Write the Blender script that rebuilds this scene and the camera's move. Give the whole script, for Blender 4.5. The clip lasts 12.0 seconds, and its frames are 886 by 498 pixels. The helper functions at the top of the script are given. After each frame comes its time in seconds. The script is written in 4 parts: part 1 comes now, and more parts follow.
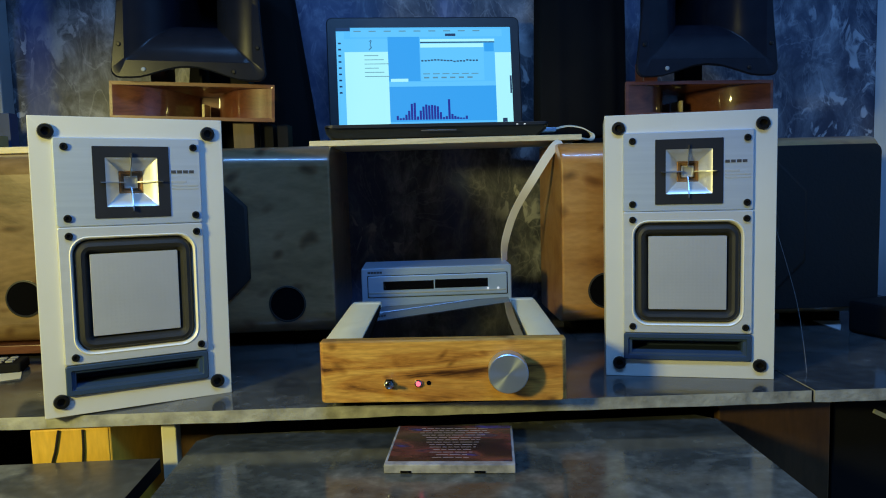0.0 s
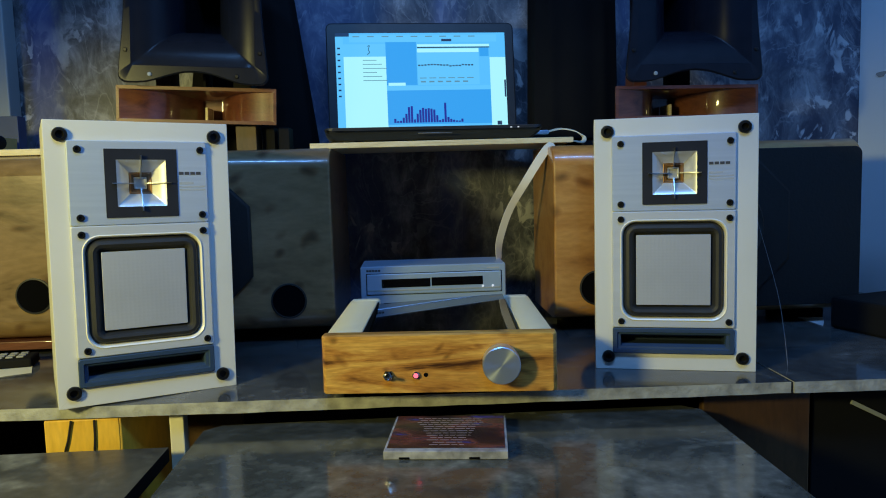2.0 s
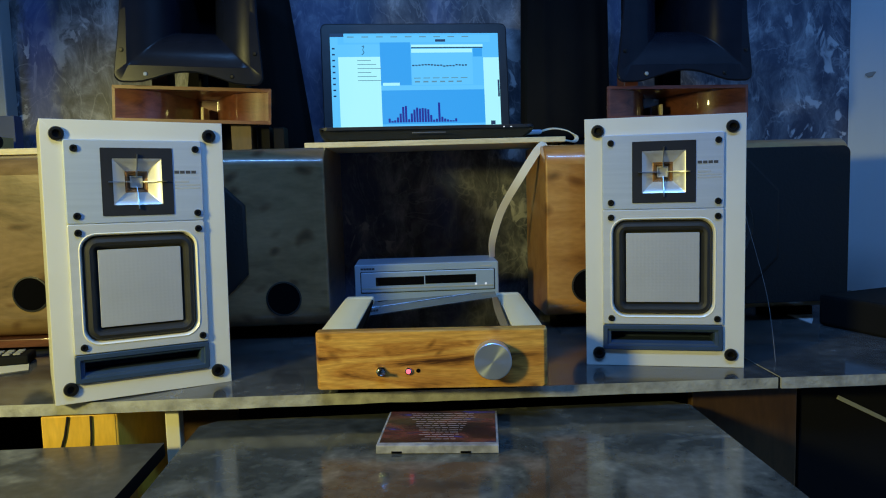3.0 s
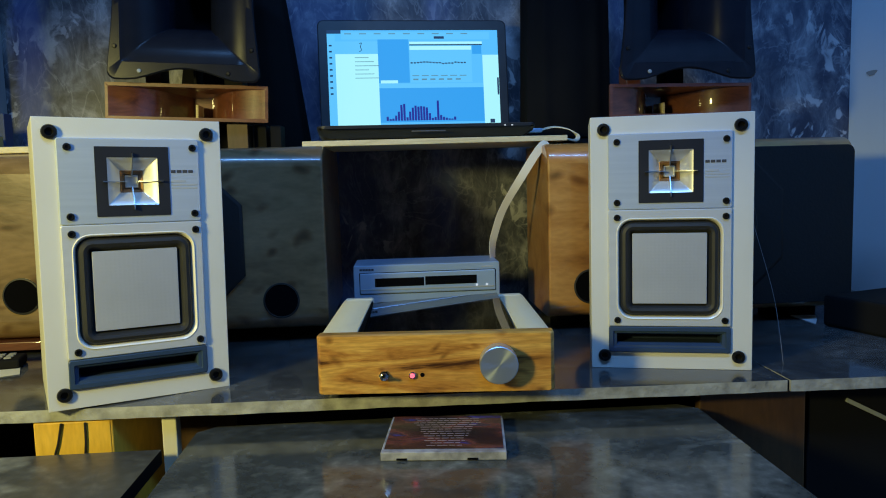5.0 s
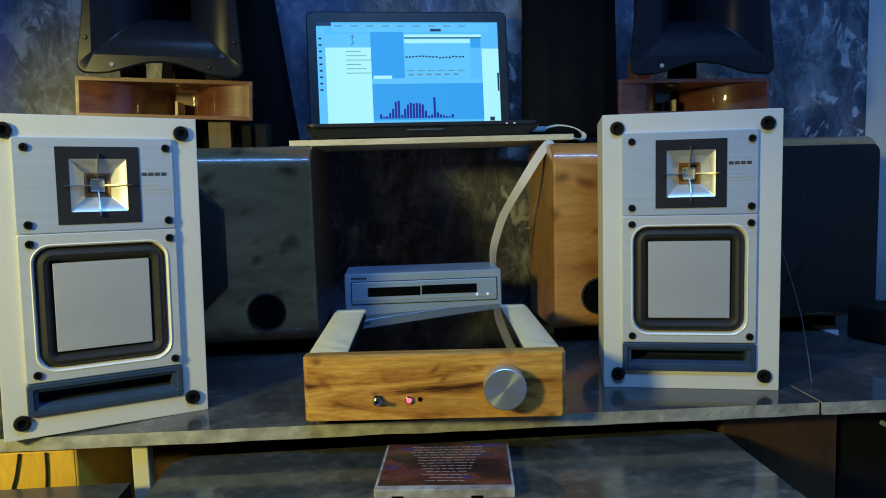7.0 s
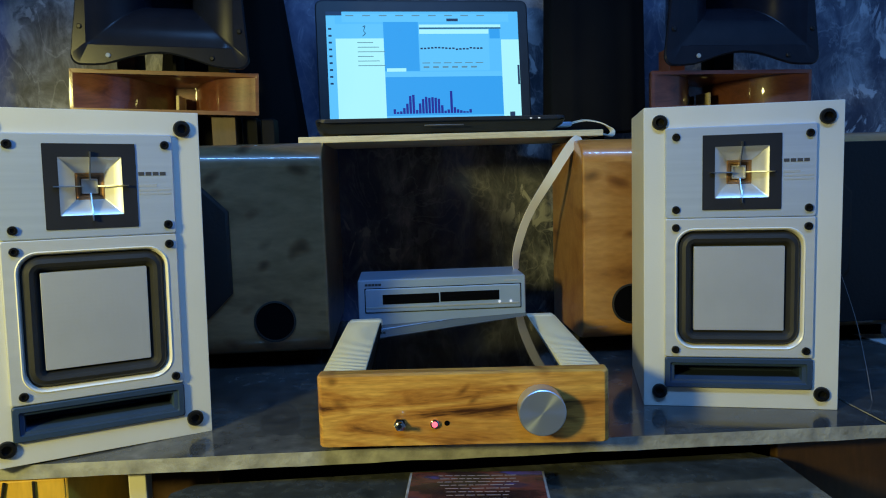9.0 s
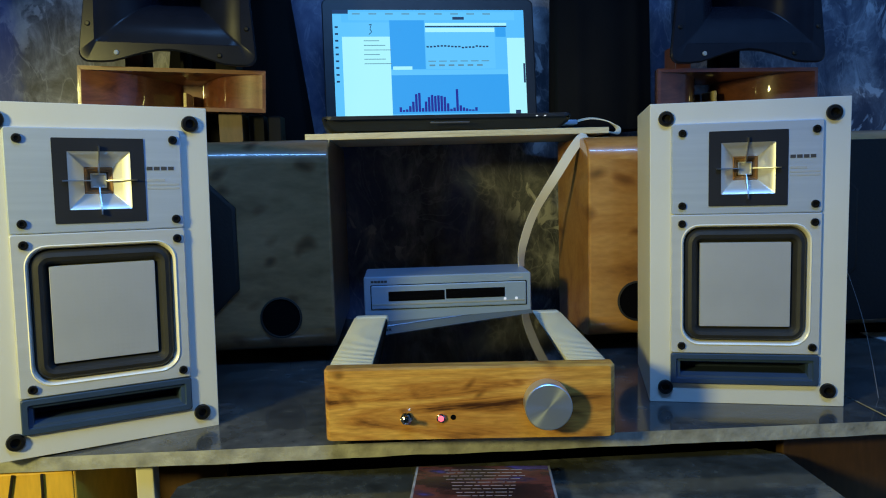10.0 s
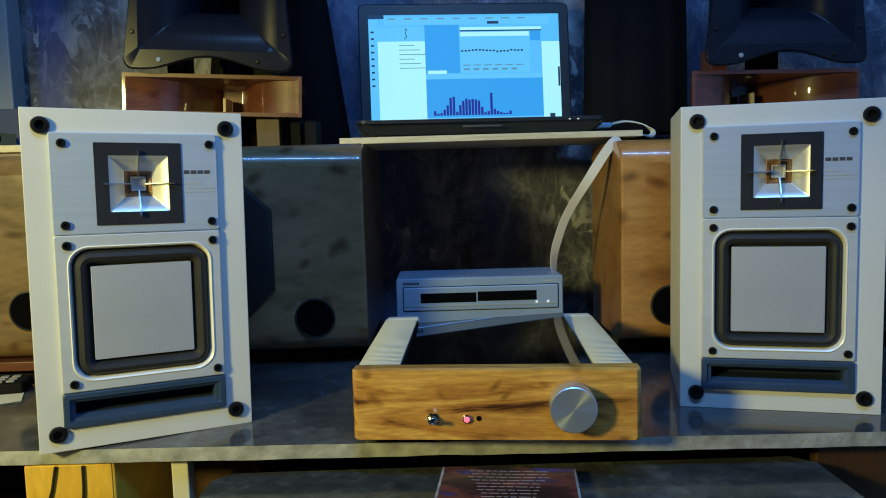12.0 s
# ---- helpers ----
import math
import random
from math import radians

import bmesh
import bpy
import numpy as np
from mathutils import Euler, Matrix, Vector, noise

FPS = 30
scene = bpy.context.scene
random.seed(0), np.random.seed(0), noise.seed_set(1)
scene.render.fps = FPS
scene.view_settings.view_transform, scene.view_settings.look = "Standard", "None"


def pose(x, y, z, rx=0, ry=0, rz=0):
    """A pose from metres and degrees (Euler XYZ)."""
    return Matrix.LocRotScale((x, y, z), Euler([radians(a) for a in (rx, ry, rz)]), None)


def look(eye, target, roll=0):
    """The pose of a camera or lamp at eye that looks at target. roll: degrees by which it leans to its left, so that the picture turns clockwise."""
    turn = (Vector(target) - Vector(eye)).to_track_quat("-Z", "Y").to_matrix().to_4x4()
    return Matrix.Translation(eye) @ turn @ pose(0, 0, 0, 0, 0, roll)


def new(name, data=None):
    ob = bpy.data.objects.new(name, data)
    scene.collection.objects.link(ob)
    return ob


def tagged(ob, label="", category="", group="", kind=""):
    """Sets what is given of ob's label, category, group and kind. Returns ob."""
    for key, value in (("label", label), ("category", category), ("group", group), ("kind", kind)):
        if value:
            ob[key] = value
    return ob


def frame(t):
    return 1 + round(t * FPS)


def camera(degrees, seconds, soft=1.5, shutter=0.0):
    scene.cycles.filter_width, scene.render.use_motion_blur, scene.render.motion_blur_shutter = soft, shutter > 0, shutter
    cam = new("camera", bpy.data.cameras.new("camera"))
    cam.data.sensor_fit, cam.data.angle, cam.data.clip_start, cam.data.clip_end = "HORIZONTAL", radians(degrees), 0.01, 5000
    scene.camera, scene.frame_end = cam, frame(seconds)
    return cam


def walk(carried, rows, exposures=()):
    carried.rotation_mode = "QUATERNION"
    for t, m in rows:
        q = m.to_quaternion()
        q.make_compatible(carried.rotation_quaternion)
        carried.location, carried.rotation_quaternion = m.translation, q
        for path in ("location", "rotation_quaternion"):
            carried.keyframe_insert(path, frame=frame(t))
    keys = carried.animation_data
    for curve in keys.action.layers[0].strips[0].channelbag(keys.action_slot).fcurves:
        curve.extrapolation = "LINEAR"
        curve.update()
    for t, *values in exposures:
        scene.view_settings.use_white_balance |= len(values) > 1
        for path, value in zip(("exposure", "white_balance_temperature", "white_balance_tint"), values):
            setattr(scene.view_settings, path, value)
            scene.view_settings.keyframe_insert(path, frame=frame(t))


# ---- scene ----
cam = camera(62.1, 12.0, soft=1.05)
PATH = [
    (0, (0.048, 0.065, 1.169), (0.134, 2.054, 0.976), -1.6),
    (0.5, (0.049, 0.065, 1.167), (0.137, 2.054, 0.974), -1.6),
    (1, (0.057, 0.054, 1.163), (0.148, 2.042, 0.97), -1.7),
    (1.5, (0.056, 0.029, 1.166), (0.15, 2.018, 0.976), -1.5),
    (2, (0.046, 0.022, 1.169), (0.142, 2.011, 0.979), -1.6),
    (2.5, (0.048, 0.028, 1.167), (0.148, 2.017, 0.977), -1.7),
    (3, (0.051, 0.008, 1.167), (0.156, 1.996, 0.977), -1.6),
    (5, (0.035, 0.031, 1.169), (0.165, 2.017, 0.974), -1.6),
    (5.5, (0.037, 0.041, 1.169), (0.172, 2.027, 0.974), -1.6),
    (6, (0.04, 0.057, 1.17), (0.179, 2.043, 0.973), -1.6),
    (6.5, (0.041, 0.078, 1.17), (0.185, 2.063, 0.974), -1.7),
    (7, (0.034, 0.121, 1.175), (0.182, 2.106, 0.975), -1.6),
    (9, (0.014, 0.206, 1.177), (0.153, 2.19, 0.972), -1.7),
    (9.5, (0.015, 0.21, 1.17), (0.147, 2.196, 0.968), -1.7),
    (10, (0.011, 0.203, 1.17), (0.139, 2.189, 0.97), -1.6),
    (10.5, (0.015, 0.206, 1.17), (0.087, 2.195, 0.973), -1.6),
    (11, (0.02, 0.202, 1.169), (0.062, 2.192, 0.975), -1.6),
    (11.5, (0.029, 0.196, 1.17), (0.054, 2.187, 0.978), -1.6),
    (12, (0.026, 0.194, 1.17), (0.041, 2.185, 0.981), -1.6),
]
walk(cam, [(t, look(eye, target, roll)) for t, eye, target, roll in PATH])

# ---- light ----
world = bpy.data.worlds.new("world")
scene.world = world
world.use_nodes = True
world.node_tree.nodes["Background"].inputs[0].default_value = (0.02, 0.05, 0.12, 1)
world.node_tree.nodes["Background"].inputs[1].default_value = 0.2


def lamp(name, kind, m, energy, colour, **kw):
    data = bpy.data.lights.new(name, kind)
    data.energy, data.color = energy, colour
    if kind == "AREA":
        data.shape, data.size, data.size_y = "RECTANGLE", kw["size"], kw["size_y"]
    else:
        data.shadow_soft_size = kw["radius"]
        data.spot_size, data.spot_blend = radians(kw["cone"]), kw["blend"]
    ob = new(name, data)
    ob.matrix_world = m
    return ob


# a shaded yellow lamp low in the left of the room, throwing its light down, and a cold blue ceiling tube in front of the bench
WARM = lamp("warm_lamp", "SPOT", look((-1.03, -0.06, 1.48), (-0.665, 0.545, 0.85)), 79, (0.95, 0.86, 0.29), radius=0.10, cone=95, blend=0.45)
COOL = lamp("cool_tube", "AREA", look((0.10, 0.12, 2.48), (0.72, 1.5, 1.52)), 21.5, (0.155, 0.42, 1.0), size=1.25, size_y=0.07)

# ---- materials ----


def material(name, colour, rough=0.5, metal=0.0, second=None, scale=8.0, detail=6.0, mix=(0.35, 0.65), bump=0.0, bump_scale=60.0,
             stretch=(1, 1, 1), coat=0.0, distort=0.0, rough_var=0.0, ior=1.45, random_tint=0.0):
    """A surface of one or two mottled colours with fine relief."""
    mat = bpy.data.materials.new(name)
    mat.use_nodes = True
    nt = mat.node_tree
    n, l = nt.nodes, nt.links
    b = n["Principled BSDF"]
    b.inputs["Base Color"].default_value = (*colour, 1)
    b.inputs["Roughness"].default_value = rough
    b.inputs["Metallic"].default_value = metal
    b.inputs["Coat Weight"].default_value = coat
    b.inputs["Coat Roughness"].default_value = 0.06
    b.inputs["IOR"].default_value = ior
    tc = n.new("ShaderNodeTexCoord")
    mp = n.new("ShaderNodeMapping")
    mp.inputs["Scale"].default_value = stretch
    l.new(tc.outputs["Object"], mp.inputs["Vector"])
    if second:
        t = n.new("ShaderNodeTexNoise")
        t.inputs["Scale"].default_value, t.inputs["Detail"].default_value = scale, detail
        t.inputs["Distortion"].default_value = distort
        l.new(mp.outputs[0], t.inputs["Vector"])
        r = n.new("ShaderNodeValToRGB")
        r.color_ramp.elements[0].position, r.color_ramp.elements[1].position = mix
        r.color_ramp.elements[0].color, r.color_ramp.elements[1].color = (*colour, 1), (*second, 1)
        l.new(t.outputs["Fac"], r.inputs["Fac"])
        l.new(r.outputs["Color"], b.inputs["Base Color"])
        if rough_var:
            rr_ = n.new("ShaderNodeMapRange")
            rr_.inputs["To Min"].default_value, rr_.inputs["To Max"].default_value = rough - rough_var, rough + rough_var
            l.new(t.outputs["Fac"], rr_.inputs["Value"])
            l.new(rr_.outputs[0], b.inputs["Roughness"])
    if bump:
        t2 = n.new("ShaderNodeTexNoise")
        t2.inputs["Scale"].default_value, t2.inputs["Detail"].default_value = bump_scale, 5
        l.new(mp.outputs[0], t2.inputs["Vector"])
        bp = n.new("ShaderNodeBump")
        bp.inputs["Strength"].default_value, bp.inputs["Distance"].default_value = bump, 0.002
        l.new(t2.outputs["Fac"], bp.inputs["Height"])
        l.new(bp.outputs[0], b.inputs["Normal"])
    return mat


def ramp(n, points):
    r = n.new("ShaderNodeValToRGB")
    e = r.color_ramp.elements
    e[0].position, e[0].color = points[0][0], (*points[0][1], 1)
    e[1].position, e[1].color = points[-1][0], (*points[-1][1], 1)
    for p, c in points[1:-1]:
        e.new(p).color = (*c, 1)
    return r


def wood(name, dark, mid, light, scale=3.0, stretch=(1.2, 8, 8), rough=0.4, coat=0.2, knots=0.0, knot_scale=9.0, distort=1.5, at=(0.30, 0.42, 0.58, 0.72), streak=0.35):
    """Streaked wood whose grain runs along the axis with the small stretch; knots adds dark burl eyes."""
    mat = bpy.data.materials.new(name)
    mat.use_nodes = True
    n, l = mat.node_tree.nodes, mat.node_tree.links
    b = n["Principled BSDF"]
    b.inputs["Roughness"].default_value = rough
    b.inputs["Coat Weight"].default_value = coat
    b.inputs["Coat Roughness"].default_value = 0.05
    tc = n.new("ShaderNodeTexCoord")
    mp = n.new("ShaderNodeMapping")
    mp.inputs["Scale"].default_value = stretch
    l.new(tc.outputs["Object"], mp.inputs["Vector"])
    t = n.new("ShaderNodeTexNoise")
    t.inputs["Scale"].default_value, t.inputs["Detail"].default_value = scale, 9
    t.inputs["Roughness"].default_value = 0.6
    t.inputs["Distortion"].default_value = distort
    l.new(mp.outputs[0], t.inputs["Vector"])
    r = ramp(n, [(at[0], dark), (at[1], mid), (at[2], light), (at[3], mid)])
    l.new(t.outputs["Fac"], r.inputs["Fac"])
    out = r.outputs["Color"]
    fine = n.new("ShaderNodeTexNoise")
    fine.inputs["Scale"].default_value, fine.inputs["Detail"].default_value = scale * 14, 4
    l.new(mp.outputs[0], fine.inputs["Vector"])
    fm = n.new("ShaderNodeMix")
    fm.data_type, fm.blend_type = "RGBA", "MULTIPLY"
    fm.inputs["Factor"].default_value = streak
    l.new(out, fm.inputs[6])
    fr = ramp(n, [(0.3, (0.45, 0.4, 0.35)), (0.7, (1, 1, 1))])
    l.new(fine.outputs["Fac"], fr.inputs["Fac"])
    l.new(fr.outputs["Color"], fm.inputs[7])
    out = fm.outputs[2]
    if knots:
        v = n.new("ShaderNodeTexVoronoi")
        v.inputs["Scale"].default_value = knot_scale
        mp2 = n.new("ShaderNodeMapping")
        mp2.inputs["Scale"].default_value = (1.0, 0.2, 1.7)
        nz = n.new("ShaderNodeTexNoise")
        nz.inputs["Scale"].default_value = 9
        vm = n.new("ShaderNodeVectorMath")
        vm.operation = "MULTIPLY_ADD"
        vm.inputs[1].default_value = (0.09, 0.09, 0.09)
        l.new(tc.outputs["Object"], nz.inputs["Vector"])
        l.new(nz.outputs["Color"], vm.inputs[0])
        l.new(tc.outputs["Object"], vm.inputs[2])
        l.new(vm.outputs[0], mp2.inputs["Vector"])
        l.new(mp2.outputs[0], v.inputs["Vector"])
        kr = ramp(n, [(0.07, (0.20, 0.15, 0.12)), (0.17, (0.6, 0.5, 0.45)), (0.30, (1, 1, 1))])
        l.new(v.outputs["Distance"], kr.inputs["Fac"])
        km = n.new("ShaderNodeMix")
        km.data_type, km.blend_type = "RGBA", "MULTIPLY"
        km.inputs["Factor"].default_value = knots
        l.new(out, km.inputs[6])
        l.new(kr.outputs["Color"], km.inputs[7])
        out = km.outputs[2]
    l.new(out, b.inputs["Base Color"])
    bp = n.new("ShaderNodeBump")
    bp.inputs["Strength"].default_value, bp.inputs["Distance"].default_value = 0.15, 0.001
    l.new(fine.outputs["Fac"], bp.inputs["Height"])
    l.new(bp.outputs[0], b.inputs["Normal"])
    return mat


def stone(name, base, vein, pale, rough, scale=5.0):
    """Cloudy polished slab with pale flecks and darker patches."""
    mat = bpy.data.materials.new(name)
    mat.use_nodes = True
    n, l = mat.node_tree.nodes, mat.node_tree.links
    b = n["Principled BSDF"]
    tc = n.new("ShaderNodeTexCoord")
    t = n.new("ShaderNodeTexNoise")
    t.inputs["Scale"].default_value, t.inputs["Detail"].default_value, t.inputs["Distortion"].default_value = scale, 8, 1.2
    l.new(tc.outputs["Object"], t.inputs["Vector"])
    r = ramp(n, [(0.3, base), (0.52, vein), (0.66, pale), (0.74, vein)])
    l.new(t.outputs["Fac"], r.inputs["Fac"])
    f = n.new("ShaderNodeTexNoise")
    f.inputs["Scale"].default_value, f.inputs["Detail"].default_value = scale * 11, 8
    l.new(tc.outputs["Object"], f.inputs["Vector"])
    fr = ramp(n, [(0.35, (0.55, 0.55, 0.55)), (0.6, (1, 1, 1)), (0.74, (1.6, 1.6, 1.5))])
    l.new(f.outputs["Fac"], fr.inputs["Fac"])
    m = n.new("ShaderNodeMix")
    m.data_type, m.blend_type = "RGBA", "MULTIPLY"
    m.inputs["Factor"].default_value = 0.7
    l.new(r.outputs["Color"], m.inputs[6])
    l.new(fr.outputs["Color"], m.inputs[7])
    l.new(m.outputs[2], b.inputs["Base Color"])
    ro = n.new("ShaderNodeMapRange")
    ro.inputs["To Min"].default_value, ro.inputs["To Max"].default_value = rough * 0.7, rough * 1.5
    l.new(t.outputs["Fac"], ro.inputs["Value"])
    l.new(ro.outputs[0], b.inputs["Roughness"])
    bp = n.new("ShaderNodeBump")
    bp.inputs["Strength"].default_value, bp.inputs["Distance"].default_value = 0.06, 0.001
    l.new(f.outputs["Fac"], bp.inputs["Height"])
    l.new(bp.outputs[0], b.inputs["Normal"])
    return mat


def marbled_plaster(name):
    """Grey polished plaster with clouds, blue streaks and pale crackled veins."""
    mat = bpy.data.materials.new(name)
    mat.use_nodes = True
    n, l = mat.node_tree.nodes, mat.node_tree.links
    b = n["Principled BSDF"]
    b.inputs["Roughness"].default_value = 0.45
    tc = n.new("ShaderNodeTexCoord")
    mp = n.new("ShaderNodeMapping")
    mp.inputs["Scale"].default_value = (1.4, 1, 0.8)
    l.new(tc.outputs["Object"], mp.inputs["Vector"])
    big = n.new("ShaderNodeTexNoise")
    big.inputs["Scale"].default_value, big.inputs["Detail"].default_value, big.inputs["Distortion"].default_value = 12.0, 15, 0.5
    big.inputs["Roughness"].default_value = 0.68
    l.new(mp.outputs[0], big.inputs["Vector"])
    r = ramp(n, [(0.30, (0.02, 0.022, 0.028)), (0.43, (0.05, 0.054, 0.066)), (0.51, (0.105, 0.11, 0.125)), (0.58, (0.19, 0.195, 0.21)), (0.66, (0.31, 0.315, 0.33)), (0.74, (0.12, 0.125, 0.14))])
    l.new(big.outputs["Fac"], r.inputs["Fac"])
    vein = n.new("ShaderNodeTexNoise")
    vein.inputs["Scale"].default_value, vein.inputs["Detail"].default_value, vein.inputs["Distortion"].default_value = 17.0, 12, 1.2
    l.new(mp.outputs[0], vein.inputs["Vector"])
    vr = ramp(n, [(0.57, (0, 0, 0)), (0.62, (1, 1, 1))])
    l.new(vein.outputs["Fac"], vr.inputs["Fac"])
    gate = n.new("ShaderNodeTexNoise")
    gate.inputs["Scale"].default_value, gate.inputs["Detail"].default_value = 4.5, 3
    l.new(tc.outputs["Object"], gate.inputs["Vector"])
    gr = ramp(n, [(0.46, (0, 0, 0)), (0.62, (1, 1, 1))])
    l.new(gate.outputs["Fac"], gr.inputs["Fac"])
    gm = n.new("ShaderNodeMath")
    gm.operation = "MULTIPLY"
    l.new(vr.outputs["Color"], gm.inputs[0])
    l.new(gr.outputs["Color"], gm.inputs[1])
    # fine trowel lines where the noise crosses its middle
    crack = n.new("ShaderNodeTexNoise")
    crack.inputs["Scale"].default_value, crack.inputs["Detail"].default_value, crack.inputs["Distortion"].default_value = 8.3, 7, 1.6
    l.new(mp.outputs[0], crack.inputs["Vector"])
    cr = ramp(n, [(0.482, (0, 0, 0)), (0.50, (0.5, 0.5, 0.5)), (0.518, (0, 0, 0))])
    l.new(crack.outputs["Fac"], cr.inputs["Fac"])
    cg = n.new("ShaderNodeMath")
    cg.operation = "MULTIPLY"
    l.new(cr.outputs["Color"], cg.inputs[0])
    l.new(big.outputs["Fac"], cg.inputs[1])
    cm = n.new("ShaderNodeMath")
    cm.operation = "MAXIMUM"
    l.new(gm.outputs[0], cm.inputs[0])
    l.new(cg.outputs[0], cm.inputs[1])
    m = n.new("ShaderNodeMix")
    m.data_type = "RGBA"
    l.new(cm.outputs[0], m.inputs["Factor"])
    l.new(r.outputs["Color"], m.inputs[6])
    m.inputs[7].default_value = (0.55, 0.55, 0.56, 1)
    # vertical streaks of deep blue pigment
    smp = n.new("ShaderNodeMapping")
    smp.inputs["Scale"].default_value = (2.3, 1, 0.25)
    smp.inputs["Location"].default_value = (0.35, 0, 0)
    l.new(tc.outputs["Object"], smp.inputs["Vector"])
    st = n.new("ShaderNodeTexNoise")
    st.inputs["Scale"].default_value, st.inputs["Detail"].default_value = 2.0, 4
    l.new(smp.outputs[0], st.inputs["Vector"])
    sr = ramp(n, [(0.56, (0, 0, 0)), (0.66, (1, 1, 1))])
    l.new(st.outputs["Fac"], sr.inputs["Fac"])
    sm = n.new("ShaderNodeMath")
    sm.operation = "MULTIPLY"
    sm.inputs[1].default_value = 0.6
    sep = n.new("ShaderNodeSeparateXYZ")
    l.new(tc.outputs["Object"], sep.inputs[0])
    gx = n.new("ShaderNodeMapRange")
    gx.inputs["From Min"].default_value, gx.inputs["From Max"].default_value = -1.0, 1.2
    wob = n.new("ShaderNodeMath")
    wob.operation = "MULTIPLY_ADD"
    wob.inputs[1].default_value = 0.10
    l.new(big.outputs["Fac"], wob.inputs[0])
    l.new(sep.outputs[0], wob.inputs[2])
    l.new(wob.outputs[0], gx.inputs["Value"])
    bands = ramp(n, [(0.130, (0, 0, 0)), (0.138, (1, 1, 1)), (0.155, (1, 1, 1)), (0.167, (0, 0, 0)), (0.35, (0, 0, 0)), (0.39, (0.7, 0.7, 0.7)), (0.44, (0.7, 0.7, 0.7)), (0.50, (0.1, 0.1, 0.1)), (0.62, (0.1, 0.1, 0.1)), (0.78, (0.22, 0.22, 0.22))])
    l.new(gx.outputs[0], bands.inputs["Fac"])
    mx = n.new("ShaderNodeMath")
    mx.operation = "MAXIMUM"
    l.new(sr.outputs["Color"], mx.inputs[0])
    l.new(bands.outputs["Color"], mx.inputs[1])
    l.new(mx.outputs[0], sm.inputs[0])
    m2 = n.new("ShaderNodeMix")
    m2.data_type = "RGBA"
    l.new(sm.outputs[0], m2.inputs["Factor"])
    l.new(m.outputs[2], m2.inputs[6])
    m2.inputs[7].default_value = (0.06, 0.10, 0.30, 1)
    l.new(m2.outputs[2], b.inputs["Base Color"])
    bp = n.new("ShaderNodeBump")
    bp.inputs["Strength"].default_value, bp.inputs["Distance"].default_value = 0.25, 0.003
    l.new(big.outputs["Fac"], bp.inputs["Height"])
    l.new(bp.outputs[0], b.inputs["Normal"])
    return mat


def glow(name, colour, strength):
    mat = bpy.data.materials.new(name)
    mat.use_nodes = True
    b = mat.node_tree.nodes["Principled BSDF"]
    b.inputs["Base Color"].default_value = (0.01, 0.01, 0.012, 1)
    b.inputs["Roughness"].default_value = 0.55
    b.inputs["Emission Color"].default_value = (*colour, 1)
    b.inputs["Emission Strength"].default_value = strength
    return mat


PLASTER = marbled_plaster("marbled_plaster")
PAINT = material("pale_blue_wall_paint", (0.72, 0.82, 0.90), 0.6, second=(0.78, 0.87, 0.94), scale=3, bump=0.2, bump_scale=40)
# for the unseen walls and ceiling, set dark so they bounce little light
UNSEEN_DARK = material("dark_unseen_plaster", (0.11, 0.11, 0.112), 0.8, second=(0.13, 0.13, 0.133), scale=2, bump=0.2)
BOARDS = material("floor_boards", (0.09, 0.06, 0.035), 0.5, second=(0.13, 0.085, 0.05), scale=4, stretch=(1, 8, 1))
BENCH = stone("bench_stone", (0.045, 0.048, 0.054), (0.07, 0.074, 0.078), (0.12, 0.12, 0.12), 0.09)
EDGE = material("sawn_stone_edge", (0.22, 0.22, 0.20), 0.85, second=(0.42, 0.42, 0.38), scale=40, detail=8, bump=0.9, bump_scale=120)
TABLE = stone("table_stone", (0.032, 0.036, 0.034), (0.068, 0.073, 0.069), (0.15, 0.155, 0.142), 0.11, 7.5)
STOOL = stone("low_slab_stone", (0.045, 0.047, 0.045), (0.075, 0.077, 0.071), (0.24, 0.24, 0.20), 0.34, 7.0)
WHITE = material("ivory_cabinet_paint", (0.66, 0.66, 0.63), 0.42, second=(0.72, 0.72, 0.69), scale=5, bump=0.06, bump_scale=500)
ALU = material("brushed_aluminium", (0.52, 0.60, 0.74), 0.36, 0.3, second=(0.58, 0.66, 0.80), scale=5, bump=0.035, bump_scale=90, stretch=(1, 1, 30))
SATIN = material("satin_silver_frame", (0.62, 0.65, 0.70), 0.38, 0.25, second=(0.67, 0.70, 0.75), scale=6, bump=0.08, bump_scale=120, stretch=(1, 1, 12))
LIP = material("polished_lip", (0.90, 0.87, 0.78), 0.3, 0.1)
RUBBER = material("black_rubber", (0.018, 0.018, 0.018), 0.55, second=(0.028, 0.028, 0.027), scale=20, bump=0.15, bump_scale=300)
BLUE = material("dark_blue_plastic", (0.025, 0.052, 0.11), 0.5, second=(0.032, 0.062, 0.125), scale=20, bump=0.1, bump_scale=400)
SLOT = material("port_inside", (0.003, 0.003, 0.004), 0.9, ior=1.1)
PORT = material("port_throat", (0.012, 0.024, 0.05), 0.7)
BLACKPLATE = material("black_anodised_plate", (0.035, 0.038, 0.05), 0.32, 0.4, second=(0.045, 0.048, 0.06), scale=10, bump=0.05, bump_scale=300)
CHROME = material("horn_silver", (0.80, 0.79, 0.76), 0.3, 0.62)
COPPER = material("copper_throat", (0.55, 0.33, 0.18), 0.35, 0.8, second=(0.42, 0.24, 0.12), scale=60)
STEEL = material("steel", (0.62, 0.62, 0.62), 0.3, 1.0)
HEX = material("black_bolt", (0.016, 0.016, 0.017), 0.38, 0.5, bump=0.1)
INK = material("dark_grey_print", (0.06, 0.06, 0.07), 0.6)
